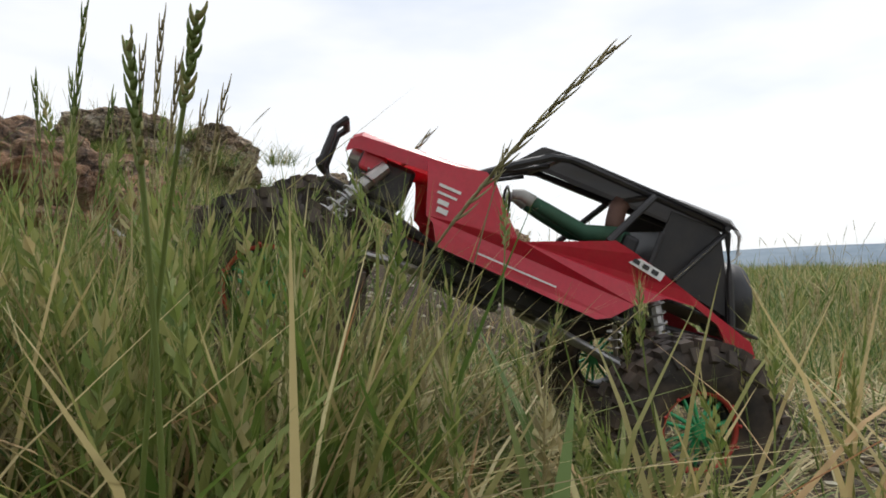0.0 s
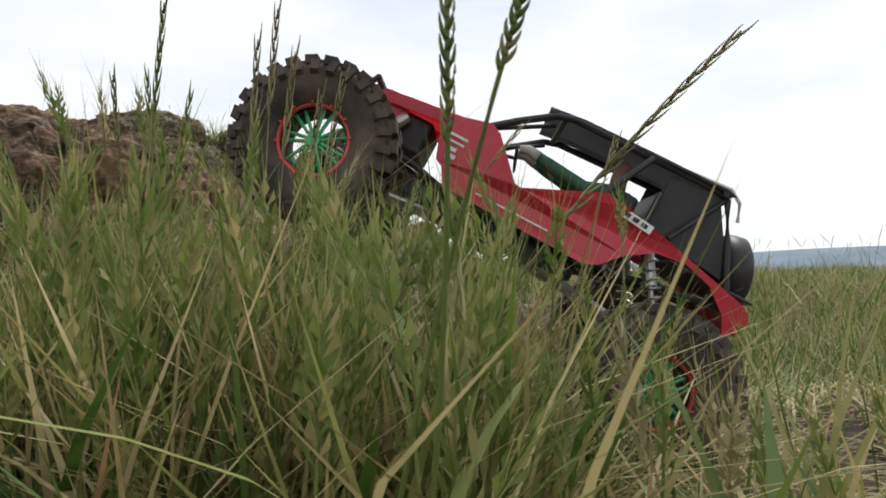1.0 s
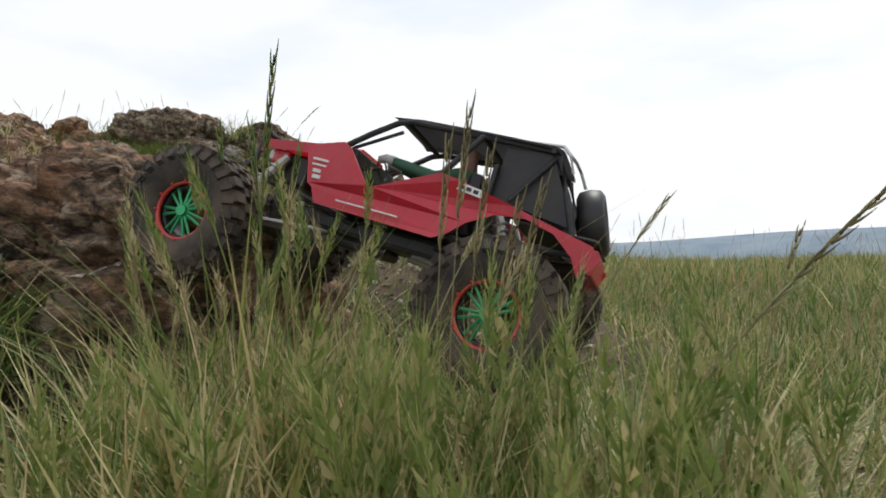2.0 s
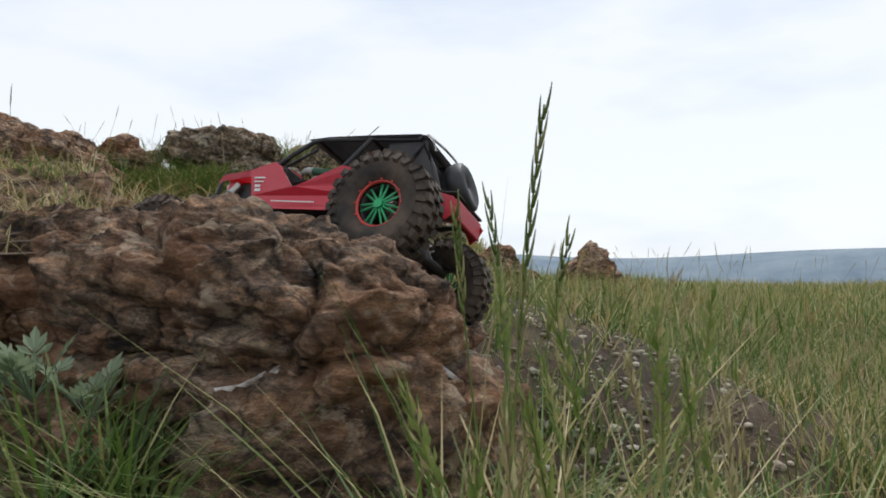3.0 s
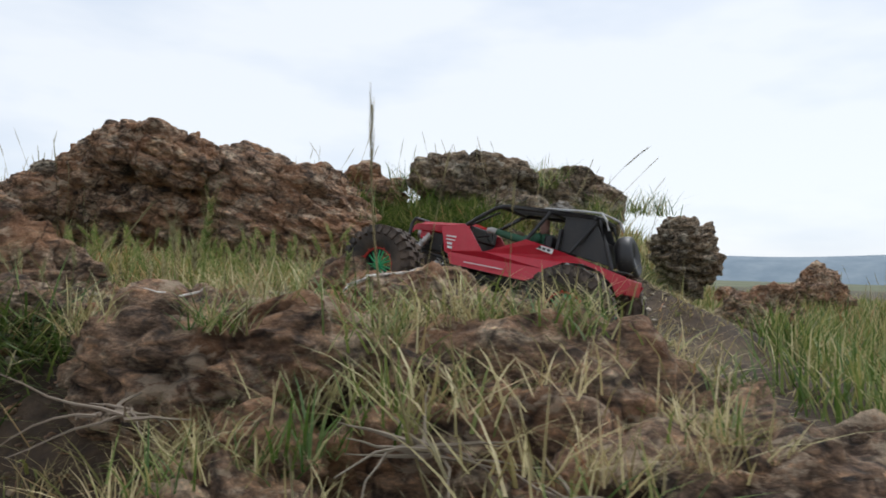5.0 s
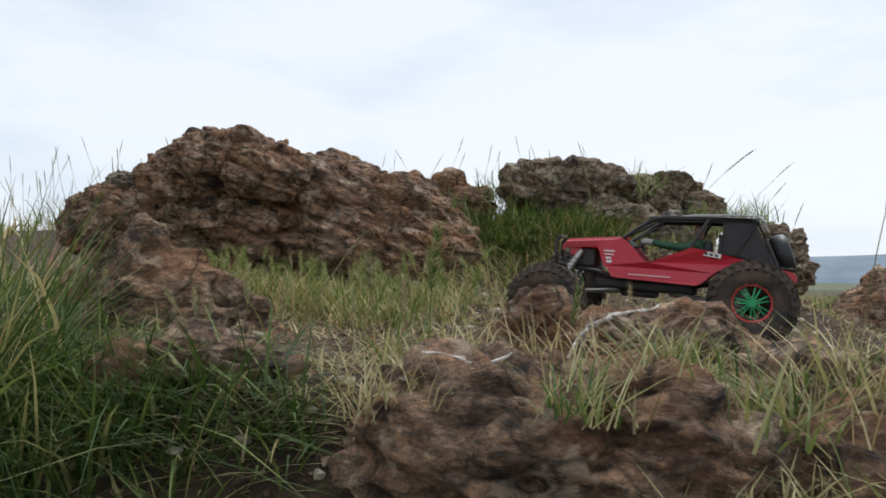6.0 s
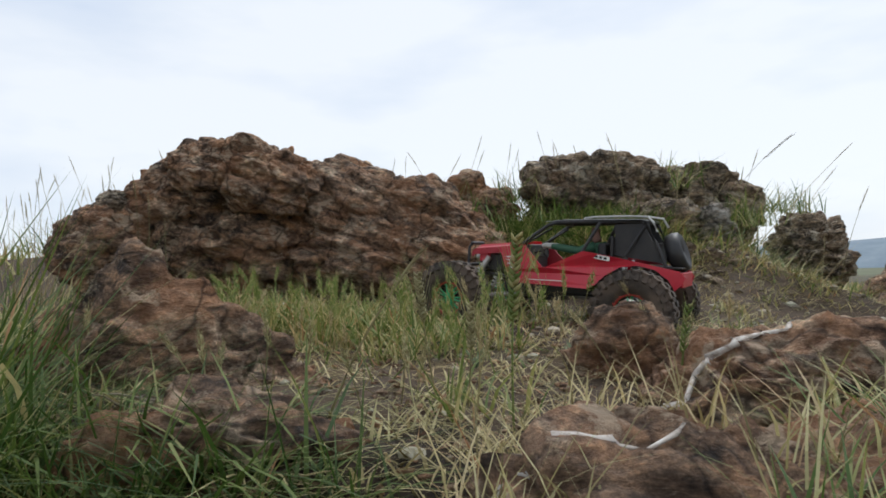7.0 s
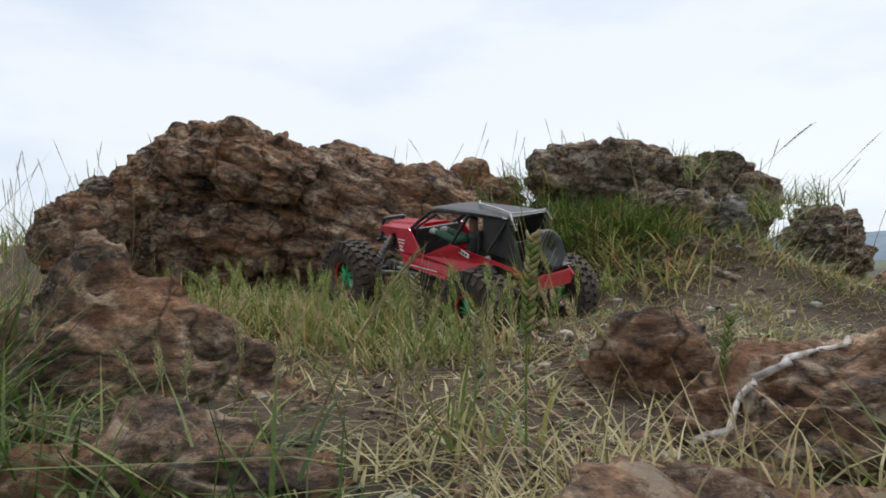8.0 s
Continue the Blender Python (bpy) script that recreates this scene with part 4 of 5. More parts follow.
grass("shelf_straw", clumped(30000, -2.7, -0.55, 0.85, 3.2, 13, 0.07, 40), 0.034, 0.0028, 1.4, 1.0, STRAW, "short trampled dry grass on the rocky shelf", 14)
grass("shelf_litter", clumped(26000, -2.4, -0.5, 0.6, 2.6, 44, 0.06, 30), 0.011, 0.0026, 3.0, 0.4, STRAW, "loose dead straw and stalks lying on the soil", 45)
grass("slope_litter", clumped(9000, -1.9, 0.2, 0.3, 0.95, 46, 0.05, 30), 0.012, 0.0026, 3.0, 0.4, MIXED, "loose dead stalks lying on the slope", 47)
grass("shelf_grass", clumped(5200, -2.6, -0.62, 1.25, 2.4, 15, 0.035, 30), 0.045, 0.0030, 0.9, 0.9, MIXED, "short green grass on the rocky shelf", 16)
grass("bank_grass", np.concatenate([clumped(5200, -1.95, -1.25, 2.25, 2.7, 17, 0.05, 14), clumped(3600, -1.3, -0.4, 2.6, 3.9, 18, 0.06, 14)]), 0.115, 0.0048, 0.75, 0.7, LUSH, "lush green grass on the bank below the boulders", 19)
grass("bank_mixed", np.concatenate([clumped(2600, -2.0, -1.2, 2.0, 2.7, 117, 0.05, 14), clumped(2200, -1.3, -0.3, 2.3, 3.9, 118, 0.06, 14)]), 0.10, 0.0042, 0.9, 0.8, MIXED, "bent pale grass among the green on the bank", 119)
grass("outcrop_grass", np.concatenate([clumped(1100, -2.25, -1.6, 1.35, 1.75, 78, 0.045, 16), clumped(500, -2.9, -2.2, 1.35, 1.7, 79, 0.05, 14)]), 0.095, 0.0040, 0.5, 0.6, MIXED, "tall tangled grass before the outcrop", 80)
grass("lying_stems", clumped(3000, -2.2, -0.75, 0.75, 1.75, 81, 0.05, 8), 0.026, 0.0026, 3.2, 0.5, STRAW, "long dead grass stems lying across the shelf", 82)
grass("hollow_grass", np.concatenate([clumped(1100, -1.75, -1.38, 0.58, 0.76, 83, 0.03, 18), clumped(900, -2.1, -1.7, 0.62, 0.86, 84, 0.03, 18)]), 0.125, 0.0034, 0.6, 1.0, LUSH, "long dark grass drooping over the hollow", 85)
grass("ledge_grass", clumped(2000, -2.1, -1.45, 1.35, 1.75, 20, 0.04, 14), 0.075, 0.0042, 0.6, 0.6, MIXED, "green grass tufts below the layered outcrop", 21)
grass("corner_grass", np.concatenate([clumped(260, -1.52, -1.30, 0.62, 0.76, 22, 0.018, 14), clumped(220, -2.0, -1.60, 0.62, 0.80, 23, 0.02, 14)]), 0.085, 0.0032, 0.8, 0.8, LUSH, "coarse green grass hanging over the shelf's edge", 24)
grass("corner_straw", clumped(800, -1.9, -1.2, 0.68, 0.9, 28, 0.03, 14), 0.05, 0.003, 1.0, 0.8, STRAW, "dry grass hanging over the shelf's edge", 29)
grass("slope_grass", clumped(3200, -1.5, -0.4, 0.25, 0.62, 25, 0.04, 12), 0.07, 0.0034, 0.9, 0.8, MIXED, "matted dry grass on the slope below the shelf", 26)
grass("edge_grass", clumped(900, -2.35, -1.80, 0.66, 0.9, 33, 0.03, 14), 0.17, 0.0036, 0.35, 0.5, LUSH, "tall green grass at the shelf's corner", 34)
grass("hollow_tangle", clumped(700, -0.85, -0.36, 0.36, 0.56, 141, 0.03, 14), 0.10, 0.0034, 0.6, 0.8, LUSH, "dark green grass in the hollow under the boulder", 142)
grass("corner_mixed", clumped(420, -2.0, -1.66, 0.60, 0.74, 133, 0.025, 12), 0.21, 0.0040, 0.3, 0.5, MIXED, "tall yellowing grass at the shelf's corner", 134)


def tufts(name, spots, per, spread, h, w, material, label, seed, lift=0.0):
    """Grass rooted on rock ledges: x, y, z of each tuft's foot."""
    q = rng(seed)
    c = np.repeat(np.array(spots, float), per, 0)
    c[:, :2] += q.normal(0, spread, (len(c), 2))
    n = len(c)
    V, qd, t = ribbons(c, h * q.uniform(0.4, 1.25, n), w * q.uniform(0.6, 1.3, n), q.uniform(0, math.tau, n), q.uniform(0.1, 0.9, n), q.uniform(0, 0.8, n))
    tagged(new(name, mesh_of(name, V, [qd, t], material)), label, "grass", kind="stuff")


def rest(x, y):
    """Height of the topmost rock or soil at a place."""
    hit = SKIN.ray_cast(Vector((x, y, 3)), Vector((0, 0, -1)))[0]
    soil = float(height(x, y))
    return max(soil, hit.z) if hit else soil


SKIN = bmesh.new()
for ob in [o for o in bpy.data.objects if o.name.split(".")[0] in ("boulder", "rock")]:
    me = ob.data.copy(); me.transform(ob.matrix_basis); SKIN.from_mesh(me); bpy.data.meshes.remove(me)
SKIN = BVHTree.FromBMesh(SKIN)
pick = random.Random(5)


def perched(n, x0, x1, y0, y1):
    out = []
    for k in range(n):
        x, y = pick.uniform(x0, x1), pick.uniform(y0, y1)
        out.append((x, y, rest(x, y) - 0.004))
    return out


tufts("rock_straw", perched(60, -1.25, -0.60, 0.46, 0.92), 34, 0.018, 0.06, 0.0017, STRAW, "dry tufts rooted between the broken rocks", 92)
tufts("rock_green", perched(20, -1.25, -0.58, 0.46, 0.92), 30, 0.016, 0.055, 0.0020, GRASS, "green tufts rooted between the broken rocks", 93)
tufts("crack_straw", perched(5, -0.66, -0.52, 0.46, 0.70), 22, 0.012, 0.05, 0.0018, STRAW, "thin dry tufts in the cracks of the boulder", 94)
tufts("crest_green", [(-0.345, 0.355, 0.30), (-0.355, 0.36, 0.305), (-0.295, 0.365, 0.29), (-0.29, 0.36, 0.29)], 40, 0.007, 0.125, 0.0036, LUSH, "upright fresh green tufts at the foot of the boulder", 95)
tufts("boulder_tufts", [(-0.72, 0.56, 0.55), (-0.78, 0.62, 0.58), (-0.62, 0.54, 0.50), (-0.93, 0.70, 0.56), (-0.70, 0.80, 0.59), (-0.95, 0.82, 0.58), (-0.98, 0.95, 0.60), (-0.82, 0.50, 0.46)], 45, 0.03, 0.06, 0.0024, STRAW, "dry tufts rooted in cracks of the boulder", 40)
tufts("rank_tufts", [(0.04, 0.20, 0.10), (0.09, 0.21, 0.10), (0.13, 0.24, 0.10), (0.06, 0.30, 0.12), (0.02, 0.35, 0.14), (-0.01, 0.39, 0.16)], 42, 0.016, 0.33, 0.0042, GRASS, "rank upright grass before the boulder", 86)
tufts("dry_rank", [(0.05, 0.19, 0.10), (0.11, 0.22, 0.10), (0.15, 0.26, 0.10), (0.0, 0.37, 0.15)], 30, 0.018, 0.36, 0.0032, STRAW, "dry upright stems before the boulder", 87)
tufts("corner_rank", [(-1.66, 0.64, 0.52), (-1.70, 0.67, 0.53), (-1.73, 0.70, 0.54), (-1.63, 0.60, 0.50), (-1.76, 0.73, 0.55)], 46, 0.022, 0.30, 0.0042, LUSH, "rank tall grass at the shelf's corner", 136)
tufts("corner_rank_straw", [(-1.67, 0.65, 0.52), (-1.72, 0.70, 0.54), (-1.60, 0.62, 0.50)], 26, 0.025, 0.27, 0.0030, MIXED, "yellowing tall stems at the shelf's corner", 137)
tufts("wheel_tufts", [(-1.70, 1.33, 0.64), (-1.66, 1.38, 0.64), (-1.75, 1.42, 0.65), (-1.50, 1.28, 0.63), (-1.56, 1.22, 0.62)], 40, 0.032, 0.075, 0.0032, MIXED, "tangled grass round the car's path", 90)
tufts("side_tufts", [(-0.86, 0.86, 0.62), (-0.92, 0.76, 0.60), (-0.84, 0.66, 0.55), (-1.0, 0.98, 0.6), (-0.70, 0.90, 0.58)], 55, 0.03, 0.085, 0.0032, MIXED, "mixed dry and green tufts on the shelf's edge", 91)
tufts("corner_tufts", [(-0.93, 0.93, 0.57), (-0.90, 1.05, 0.58), (-0.96, 1.0, 0.58), (-0.88, 0.86, 0.6)], 60, 0.03, 0.07, 0.003, STRAW, "dry tufts at the shelf's edge", 88)
tufts("mid_tufts", [(-1.33, 0.93, 0.61), (-1.30, 0.95, 0.61), (-1.36, 1.0, 0.61)], 18, 0.016, 0.085, 0.0038, MIXED, "pale green grass tuft on the shelf", 89)
tufts("green_tufts", [(-0.66, 0.55, 0.52), (-0.75, 0.85, 0.60), (-0.92, 0.62, 0.53), (-1.0, 0.9, 0.59)], 45, 0.025, 0.07, 0.0030, GRASS, "green tufts rooted in cracks of the boulder", 41)
tufts("foot_tufts", [(-0.29, 0.30, 0.28), (-0.25, 0.33, 0.27), (-0.40, 0.28, 0.28), (-0.06, 0.36, 0.2), (0.10, 0.38, 0.18), (0.0, 0.42, 0.2)], 55, 0.014, 0.16, 0.0036, GRASS, "upright fresh green grass tufts before the boulder", 42)
tufts("shelf_tufts", [(-1.725, 1.491, 0.63), (-1.665, 1.441, 0.63), (-1.805, 1.551, 0.64), (-1.50, 1.34, 0.62), (-1.55, 1.32, 0.62)], 50, 0.035, 0.075, 0.0036, GRASS, "pale green grass tufts on the shelf", 53)
tufts("skyline_tufts", [(-1.95, 2.55, 0.95), (-1.85, 2.45, 0.9), (-1.6, 2.55, 0.9), (-1.02, 2.95, 0.9), (-0.98, 2.85, 0.87), (-1.78, 2.72, 1.0), (-1.70, 2.66, 0.98), (-1.28, 2.98, 1.05), (-1.24, 2.92, 1.02), (-0.88, 3.3, 0.95), (-0.82, 3.2, 0.93), (-3.05, 1.9, 0.85), (-3.12, 2.0, 0.85)], 70, 0.05, 0.13, 0.004, GRASS, "grass tufts between the skyline boulders", 43)


def ears(name, n, x0, x1, y0, y1, h0, h1, ear, rad, awn, material, label, seed, lean=0.22):
    q = rng(seed)
    xy = np.c_[q.uniform(x0, x1, n), q.uniform(y0, y1, n)]
    foot = np.c_[xy, height(xy[:, 0], xy[:, 1])]
    h = q.uniform(h0, h1, n)
    tip = foot + np.c_[q.normal(0, lean, n) * h, q.normal(0, lean, n) * h, h]
    V, Q, T = spikes(foot, tip, ear * q.uniform(0.7, 1.2, n), rad * q.uniform(0.8, 1.2, n), np.full(n, awn), seed + 1)
    tagged(new(name, mesh_of(name, V, [Q, T], material)), label, "grass", kind="stuff")


ears("barley_grass", 30, -0.05, 0.5, -0.04, 0.2, 0.15, 0.27, 0.05, 0.0026, 0.026, EAR, "soft green bristly grass ears on thin stems", 60)
ears("barley_tall", 16, -0.05, 0.42, -0.06, 0.12, 0.17, 0.25, 0.05, 0.0026, 0.026, EAR, "tall soft green bristly ears", 63)
ears("barley_mid", 26, 0.0, 0.26, 0.12, 0.32, 0.18, 0.30, 0.05, 0.0026, 0.024, STEM, "straw-coloured bristly ears before the boulder", 65)
ears("barley_rank", 12, 0.03, 0.17, 0.16, 0.30, 0.26, 0.36, 0.06, 0.0032, 0.02, EAR, "rank green bristly ears before the boulder", 69, 0.10)
ears("barley_soft", 46, 0.20, 0.42, -0.10, 0.05, 0.15, 0.235, 0.055, 0.0042, 0.032, EAR, "thick soft bristly ears close together", 96, 0.10)
ears("barley_dense", 80, 0.0, 0.46, -0.10, 0.10, 0.12, 0.22, 0.055, 0.0044, 0.034, EAR, "soft thick green bristly ears in the tall grass", 76, 0.16)
ears("barley_front", 36, 0.16, 0.38, -0.02, 0.14, 0.14, 0.215, 0.055, 0.0042, 0.034, EAR, "plump green bristly ears standing before the car", 150, 0.14)
ears("barley_gold", 30, 0.16, 0.56, -0.04, 0.16, 0.09, 0.16, 0.05, 0.0038, 0.03, STEM, "straw-coloured bristly ears among the green", 152, 0.2)
ears("barley_verge", 50, 0.4, 1.1, -0.04, 0.3, 0.08, 0.17, 0.045, 0.0028, 0.024, EAR, "soft green bristly grass ears beside the track", 61)
ears("field_ears", 520, -0.1, 2.6, 0.9, 4.0, 0.10, 0.20, 0.05, 0.0030, 0.018, STEM, "pale bristly ears standing over the field grass", 62)
ears("shelf_barley", 90, -2.0, -1.3, 1.05, 1.6, 0.07, 0.13, 0.045, 0.0034, 0.022, EAR, "pale green bristly ears before the outcrop", 77, 0.35)
ears("shelf_ears", 60, -2.0, -0.9, 0.85, 1.7, 0.05, 0.11, 0.032, 0.0026, 0.016, STEM, "small straw-coloured ears on the shelf", 64)
wisps = np.concatenate([clumped(620, -2.0, -0.4, 2.65, 3.6, 54, 0.06, 9), clumped(420, -3.3, -2.45, 1.75, 2.4, 55, 0.06, 9), clumped(200, 0.3, 4.0, 3.5, 7.0, 56, 0.1, 6)])
grass("skyline_wisps", wisps, 0.24, 0.0022, 0.5, 0.35, STEM, "fine wispy dry stems standing on the skyline", 57)
ears("skyline_stems", 130, -3.0, -0.5, 2.4, 3.6, 0.18, 0.34, 0.06, 0.0011, 0.003, STEM, "thin dry seed stems along the skyline", 66, 0.3)
ears("corner_stems", 70, -3.3, -2.5, 1.7, 2.3, 0.25, 0.45, 0.06, 0.0012, 0.003, STEM, "thin dry seed stems beside the outcrop", 67, 0.2)
ears("field_stems", 130, 0.2, 4.5, 3.5, 7.5, 0.25, 0.5, 0.10, 0.002, 0.004, STEM, "thin tall seed stems over the field", 68, 0.3)


# ---------------- single plants ----------------
def stalk(name, foot, tip, ear, rad, awn, stem_r, material, label, bow=0.06, grains=16, leaf=0.0, seed=1):
    """One bent stem with a spike of grains, and a leaf where it has one."""
    r = random.Random(seed)
    foot, tip = Vector(foot), Vector(tip)
    d = tip - foot
    side = d.cross(Vector((0.3, 1, 0.2))).normalized()
    curve = [foot + d * t + side * (bow * d.length * 4 * t * (1 - t)) for t in [k / 10 for k in range(11)]]
    root = tagged(new(name), label, "grass")
    bm = bmesh.new(); tube(bm, curve, stem_r, 6, stem_r * 0.5)
    part("stem", bm, material, root, smooth=True)
    bm = bmesh.new()
    way = (curve[-1] - curve[-2]).normalized()
    a = way.cross(Vector((0, 1, 0.1))).normalized(); b = way.cross(a)
    total = d.length
    for g in range(grains):
        t = 1 - (ear / total) * (1 - g / grains)
        i = min(9, int(t * 10)); base = curve[i].lerp(curve[i + 1], t * 10 - i)
        ang = g * math.pi + r.uniform(-0.5, 0.5)
        o = a * math.cos(ang) + b * math.sin(ang)
        gl = ear / grains * 2.6
        p1 = base + way * gl + o * rad * 1.3
        tube(bm, [base, base.lerp(p1, 0.35) + o * rad * 0.4, base.lerp(p1, 0.7) + o * rad * 0.3, p1], rad * 0.62, 5, rad * 0.12)
        if awn:
            tube(bm, [p1, p1 + (way + o * 0.35) * awn * r.uniform(0.6, 1.1)], 0.0003, 3, 0.0001)
    part("ear", bm, material, root, smooth=True)
    if leaf:
        V, q, t3 = ribbons(np.array([curve[4]]), np.array([leaf]), np.array([0.006]), np.array([r.uniform(0, 6)]), np.array([0.5]), np.array([0.7]), 5)
        ob = new("leaf", mesh_of("leaf", V, [q, t3], material)); ob.parent = root
    return root


OAT = "arching brown oat-grass stalk with a slender spike"
stalk("grass_stalk", (0.33, 0.19, 0.12), (0.592, 0.156, 0.464), 0.17, 0.0022, 0.0, 0.0015, STEM, OAT, 0.05, 22, seed=1)
stalk("grass_stalk", (0.45, 0.19, 0.13), (0.514, 0.205, 0.405), 0.03, 0.0018, 0.0, 0.0010, STEM, "pale dry grass stem", 0.02, 6, seed=2)
stalk("grass_stalk", (0.40, -0.10, 0.11), (0.462, -0.180, 0.365), 0.022, 0.0014, 0.0, 0.0011, EAR, "broad green grass stalk with a plump ear", 0.03, 14, 0.12, seed=3)
stalk("grass_stalk", (0.405, -0.10, 0.11), (0.444, -0.178, 0.36), 0.030, 0.0013, 0.0, 0.0012, EAR, "broad green grass stalk with a folded leaf", -0.03, 14, 0.10, seed=4)
for k, (dx, dz) in enumerate(((0, 0), (0.012, -0.03), (-0.014, -0.02), (0.03, -0.06), (0.045, -0.05))):
    stalk("grass_stalk", (0.27 + dx * 0.3, 0.14, 0.12), (0.288 + dx, 0.104, 0.482 + dz), 0.07, 0.0017, 0.0, 0.0007, STEM, "thin dark seed stalk with a loose spike", 0.03, 10, seed=10 + k)
FIELD = "dark green upright stalk with a jointed spike"
stalk("grass_stalk", (0.031, 0.355, 0.12), (0.058, 0.346, 0.602), 0.17, 0.0027, 0.0, 0.0016, EAR, FIELD, 0.02, 16, seed=20)
stalk("grass_stalk", (0.036, 0.352, 0.12), (0.013, 0.385, 0.540), 0.10, 0.0025, 0.0, 0.0012, EAR, FIELD, -0.03, 11, seed=21)
stalk("grass_stalk", (0.051, 0.355, 0.12), (-0.008, 0.355, 0.530), 0.08, 0.0025, 0.0, 0.0012, EAR, FIELD, 0.02, 10, seed=22)
stalk("grass_stalk", (0.021, 0.370, 0.12), (0.076, 0.370, 0.510), 0.08, 0.0025, 0.0, 0.0011, EAR, FIELD, 0.02, 9, seed=23)
stalk("grass_stalk", (0.25, 0.20, 0.13), (0.44, 0.30, 0.44), 0.05, 0.0016, 0.0, 0.0012, STEM, "leaning pale dry stalk over the field", 0.03, 8, seed=24)
stalk("grass_stalk", (-0.79, 0.60, 0.50), (-0.835, 0.566, 0.80), 0.05, 0.0012, 0.0, 0.0012, STEM, "pale dry broad grass stem bent at the top", 0.07, 5, 0.06, seed=25)
stalk("grass_stalk", (-0.786, 0.784, 0.60), (-0.785, 0.777, 0.77), 0.03, 0.0009, 0.0, 0.0006, STEM, "thin dark seed stem on the boulder", 0.02, 6, seed=27)
stalk("grass_stalk", (-0.877, 0.760, 0.60), (-0.848, 0.762, 0.80), 0.03, 0.0009, 0.0, 0.0006, STEM, "thin dark seed stem on the boulder", 0.02, 6, seed=28)
stalk("grass_stalk", (-1.275, 0.917, 0.60), (-1.266, 0.918, 0.775), 0.075, 0.0042, 0.035, 0.0012, EAR, "bristly green-gold barley ear on a short stem", 0.02, 26, seed=30)
stalk("grass_stalk", (-1.375, 0.985, 0.61), (-1.389, 0.978, 0.745), 0.05, 0.0036, 0.03, 0.0011, STEM, "bristly straw-coloured barley ear", 0.02, 22, seed=31)
stalk("grass_stalk", (-1.335, 0.965, 0.61), (-1.325, 0.955, 0.715), 0.045, 0.0034, 0.025, 0.0011, STEM, "bristly straw-coloured barley ear", -0.02, 20, seed=32)
stalk("grass_stalk", (-1.425, 0.857, 0.62), (-1.344, 0.888, 0.765), 0.04, 0.0013, 0.0, 0.0014, STEM, "long leaning grey-green grass stem", 0.05, 8, seed=33)
stalk("grass_stalk", (-1.145, 1.081, 0.59), (-1.132, 1.082, 0.704), 0.05, 0.0030, 0.01, 0.0016, EAR, "short broad green grass spike beside the veined rock", 0.02, 16, seed=34)
stalk("grass_stalk", (-1.10, 3.10, 0.9), (-0.83, 3.05, 1.20), 0.12, 0.0022, 0.0, 0.0012, STEM, "leaning dry seed stalk on the skyline", 0.06, 12, seed=35)


def twig_bundle(at, n, length, label, seed, material=TWIG, up=0.4):
    r = random.Random(seed)
    root = tagged(new("dead_twigs"), label, "twigs")
    root.matrix_basis = pose(*at)
    for k in range(n):
        bm = bmesh.new()
        a = r.uniform(0, math.tau); l = length * r.uniform(0.4, 1.1)
        p = Vector((r.uniform(-0.02, 0.02), r.uniform(-0.02, 0.02), 0)); d = Vector((math.cos(a), math.sin(a), r.uniform(-0.3, up))).normalized()
        pts = [p]
        for j in range(5):
            d = (d + Vector((r.uniform(-1, 1), r.uniform(-1, 1), r.uniform(-1, 0.7))) * 0.28).normalized()
            p = p + d * l / 5; pts.append(p)
        tube(bm, pts, r.uniform(0.001, 0.0026), 5, 0.0004)
        part("twig", bm, material, root)


BARE = "tangle of bare grey dead twigs on the rock"
twig_bundle((-0.665, 0.575, rest(-0.665, 0.575) + 0.006), 34, 0.10, BARE, 1)
twig_bundle((-0.58, 0.50, 0.50), 14, 0.12, BARE, 2)
twig_bundle((-0.80, 0.60, 0.55), 16, 0.10, BARE, 3)
twig_bundle((-0.20, 0.42, 0.24), 16, 0.14, "bare dry twigs at the foot of the boulder", 4, up=0.8)
twig_bundle((-0.34, 0.40, 0.27), 14, 0.12, "bare dry twigs at the foot of the boulder", 5, up=0.8)
twig_bundle((-0.22, 0.50, 0.13), 18, 0.13, "grey tangle of dead twigs under the ledge", 6, up=0.6)
twig_bundle((-1.60, 0.83, 0.63), 14, 0.08, "fine dead twigs below the pointed rock", 7)
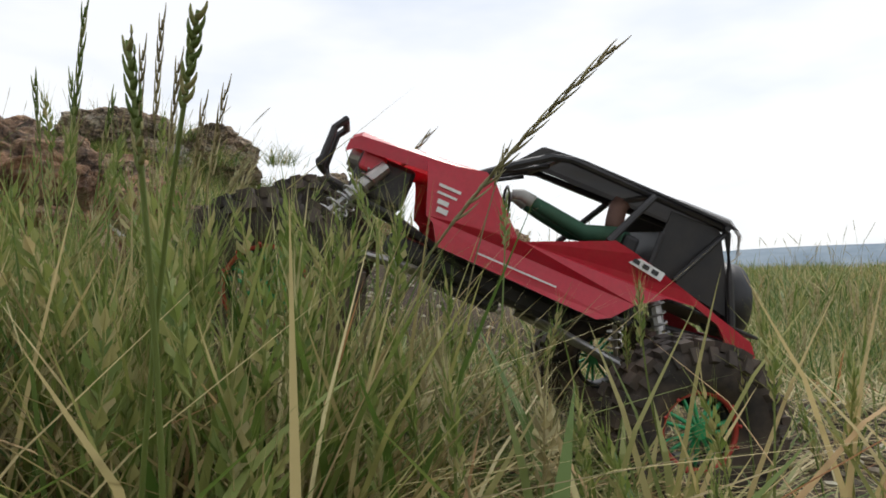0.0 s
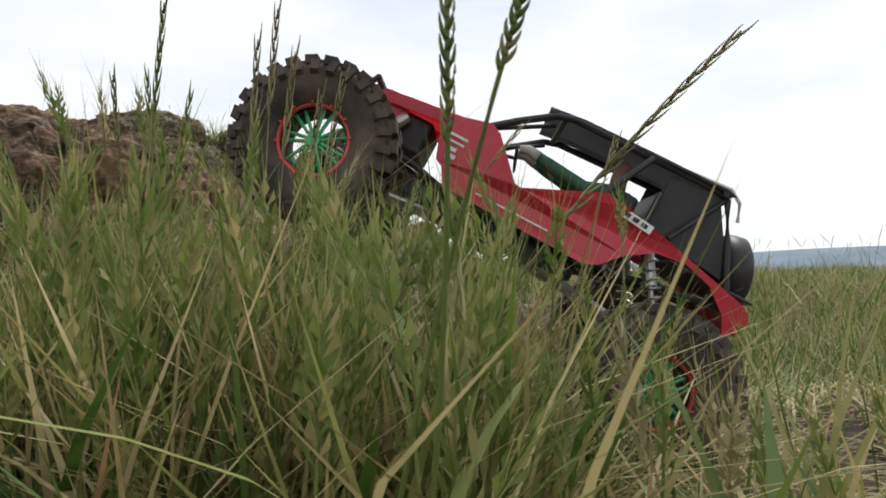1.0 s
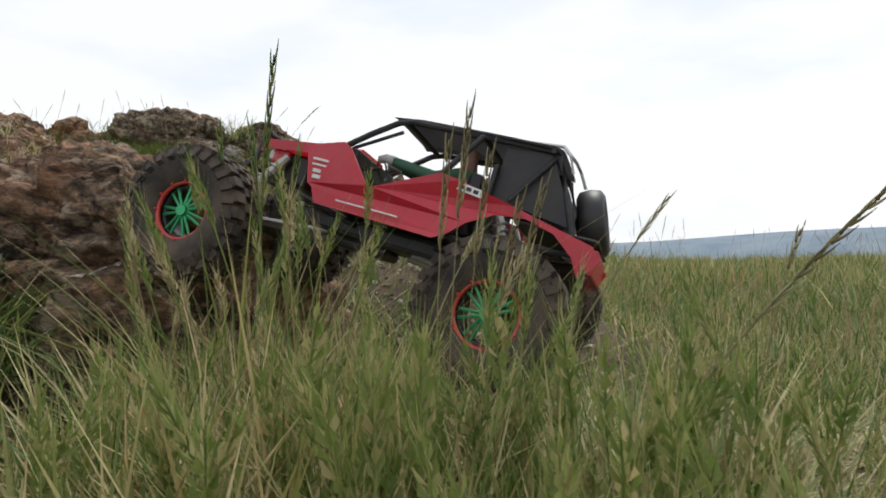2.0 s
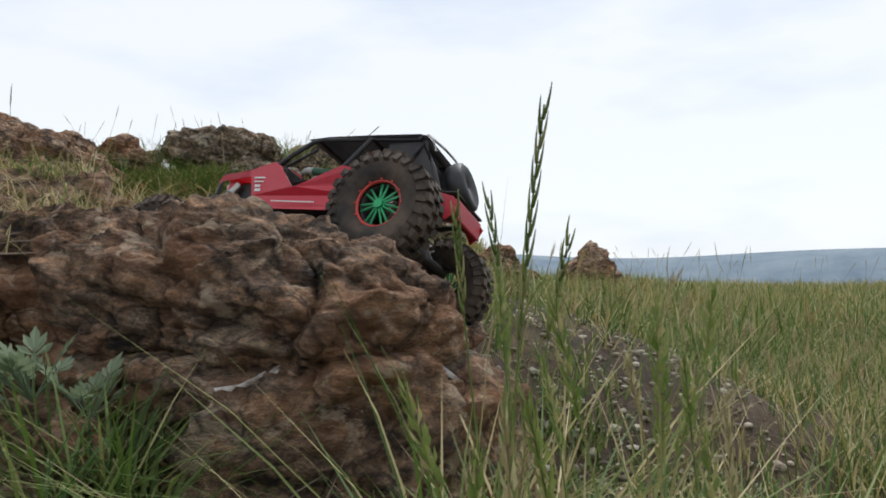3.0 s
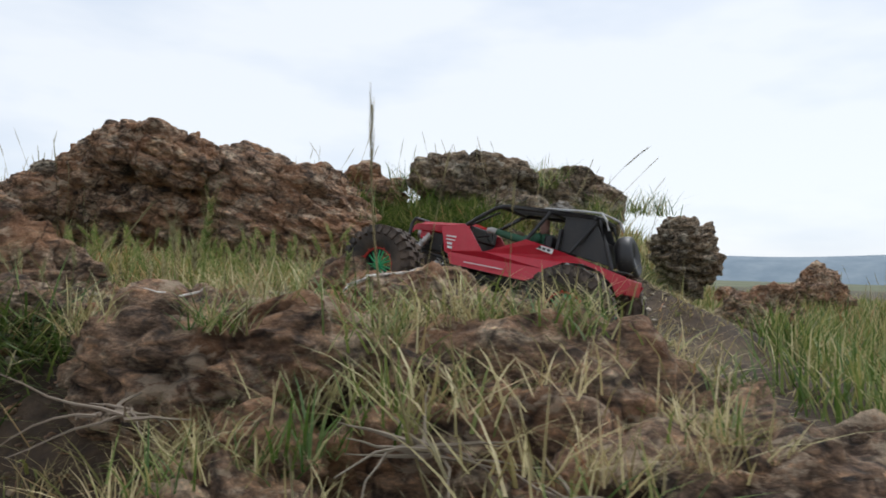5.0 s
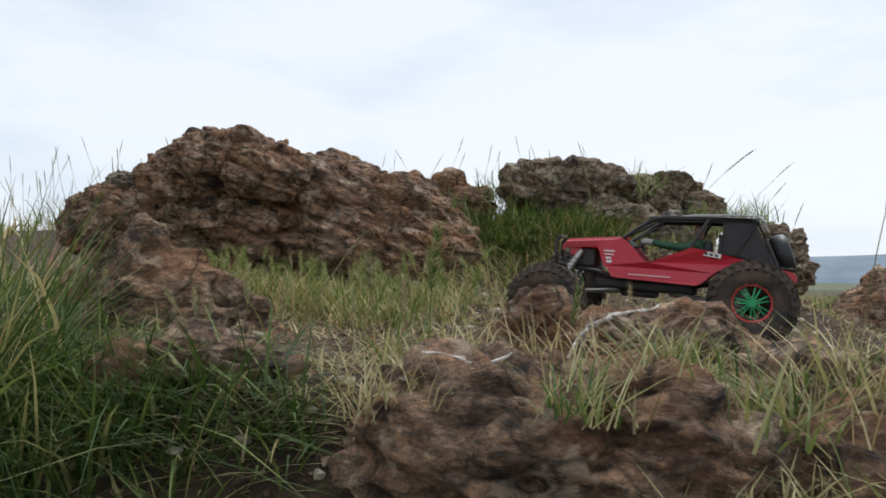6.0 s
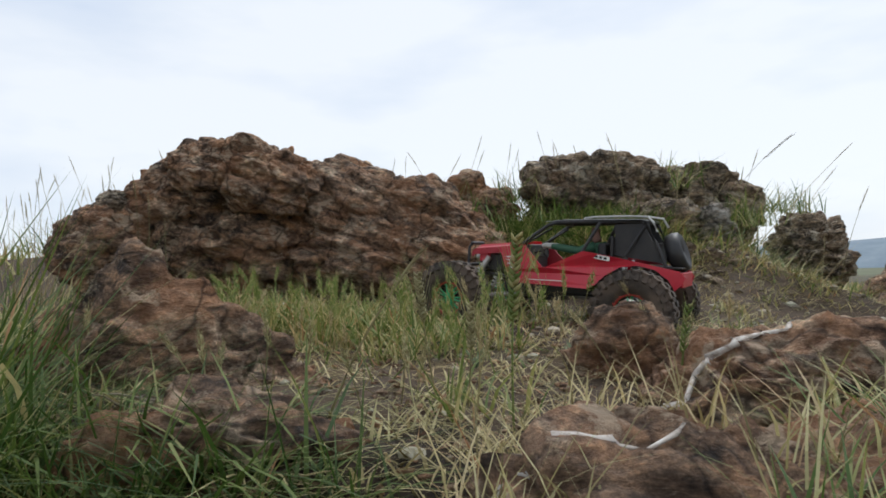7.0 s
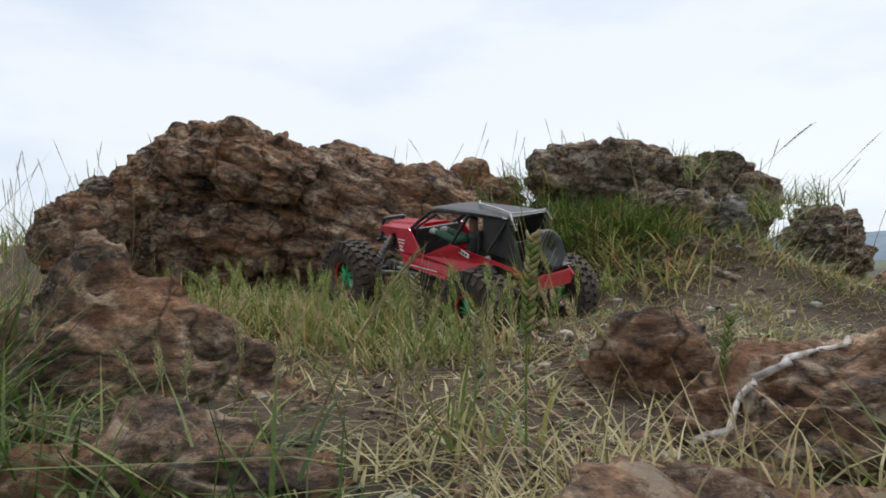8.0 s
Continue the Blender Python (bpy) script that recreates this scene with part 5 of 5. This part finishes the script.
twig_bundle((-1.05, 0.56, 0.56), 12, 0.09, "fine dead twigs between low rocks", 8)


def leafy_plant(at, n, size, label, seed):
    """Lobed grey-green leaves on short stems."""
    r = random.Random(seed)
    root = tagged(new("leafy_plant"), label, "plant")
    root.matrix_basis = pose(*at)
    for k in range(n):
        a = r.uniform(0, math.tau); up = r.uniform(0.7, 2.2)
        d = Vector((math.cos(a), math.sin(a), up)).normalized()
        l = size * r.uniform(0.5, 1.0)
        side = d.cross(Vector((0, 0, 1))).normalized()
        bm = bmesh.new()
        tube(bm, [Vector((0, 0, 0)), d * l * 0.6], 0.0011, 5, 0.0008)
        for lobe in (-0.9, -0.45, 0.0, 0.45, 0.9):
            w = (d * math.cos(lobe) + side * math.sin(lobe)).normalized()
            p0 = d * l * (0.58 - 0.08 * abs(lobe)); ll = l * 0.30 * (1 - 0.25 * abs(lobe))
            nn = w.cross(side if abs(lobe) < 0.01 else d).normalized()
            s2 = w.cross(nn).normalized() * ll * 0.17
            v = [bm.verts.new(p0), bm.verts.new(p0 + w * ll * 0.6 + s2), bm.verts.new(p0 + w * ll + nn * ll * 0.1), bm.verts.new(p0 + w * ll * 0.6 - s2)]
            bm.faces.new(v)
        part("leaf", bm, GREYLEAF, root)


leafy_plant((-0.378, 0.372, rest(-0.378, 0.372)), 18, 0.085, "grey-green lobed leafy plant at the foot of the boulder", 6)
leafy_plant((-0.345, 0.40, rest(-0.345, 0.40)), 14, 0.08, "grey-green lobed leafy plant at the foot of the boulder", 7)
leafy_plant((-0.52, 0.45, 0.33), 22, 0.10, "grey-green lobed leafy plant before the boulder", 1)
leafy_plant((-0.60, 0.44, 0.34), 16, 0.09, "grey-green lobed leafy plant before the boulder", 2)
leafy_plant((-0.45, 0.44, 0.31), 12, 0.07, "grey-green lobed leafy plant before the boulder", 3)
leafy_plant((-1.40, 1.18, 0.62), 10, 0.04, "small green leafy weed on the shelf", 4)
leafy_plant((-1.28, 1.25, 0.62), 10, 0.045, "small green leafy weed on the shelf", 5)

motions()
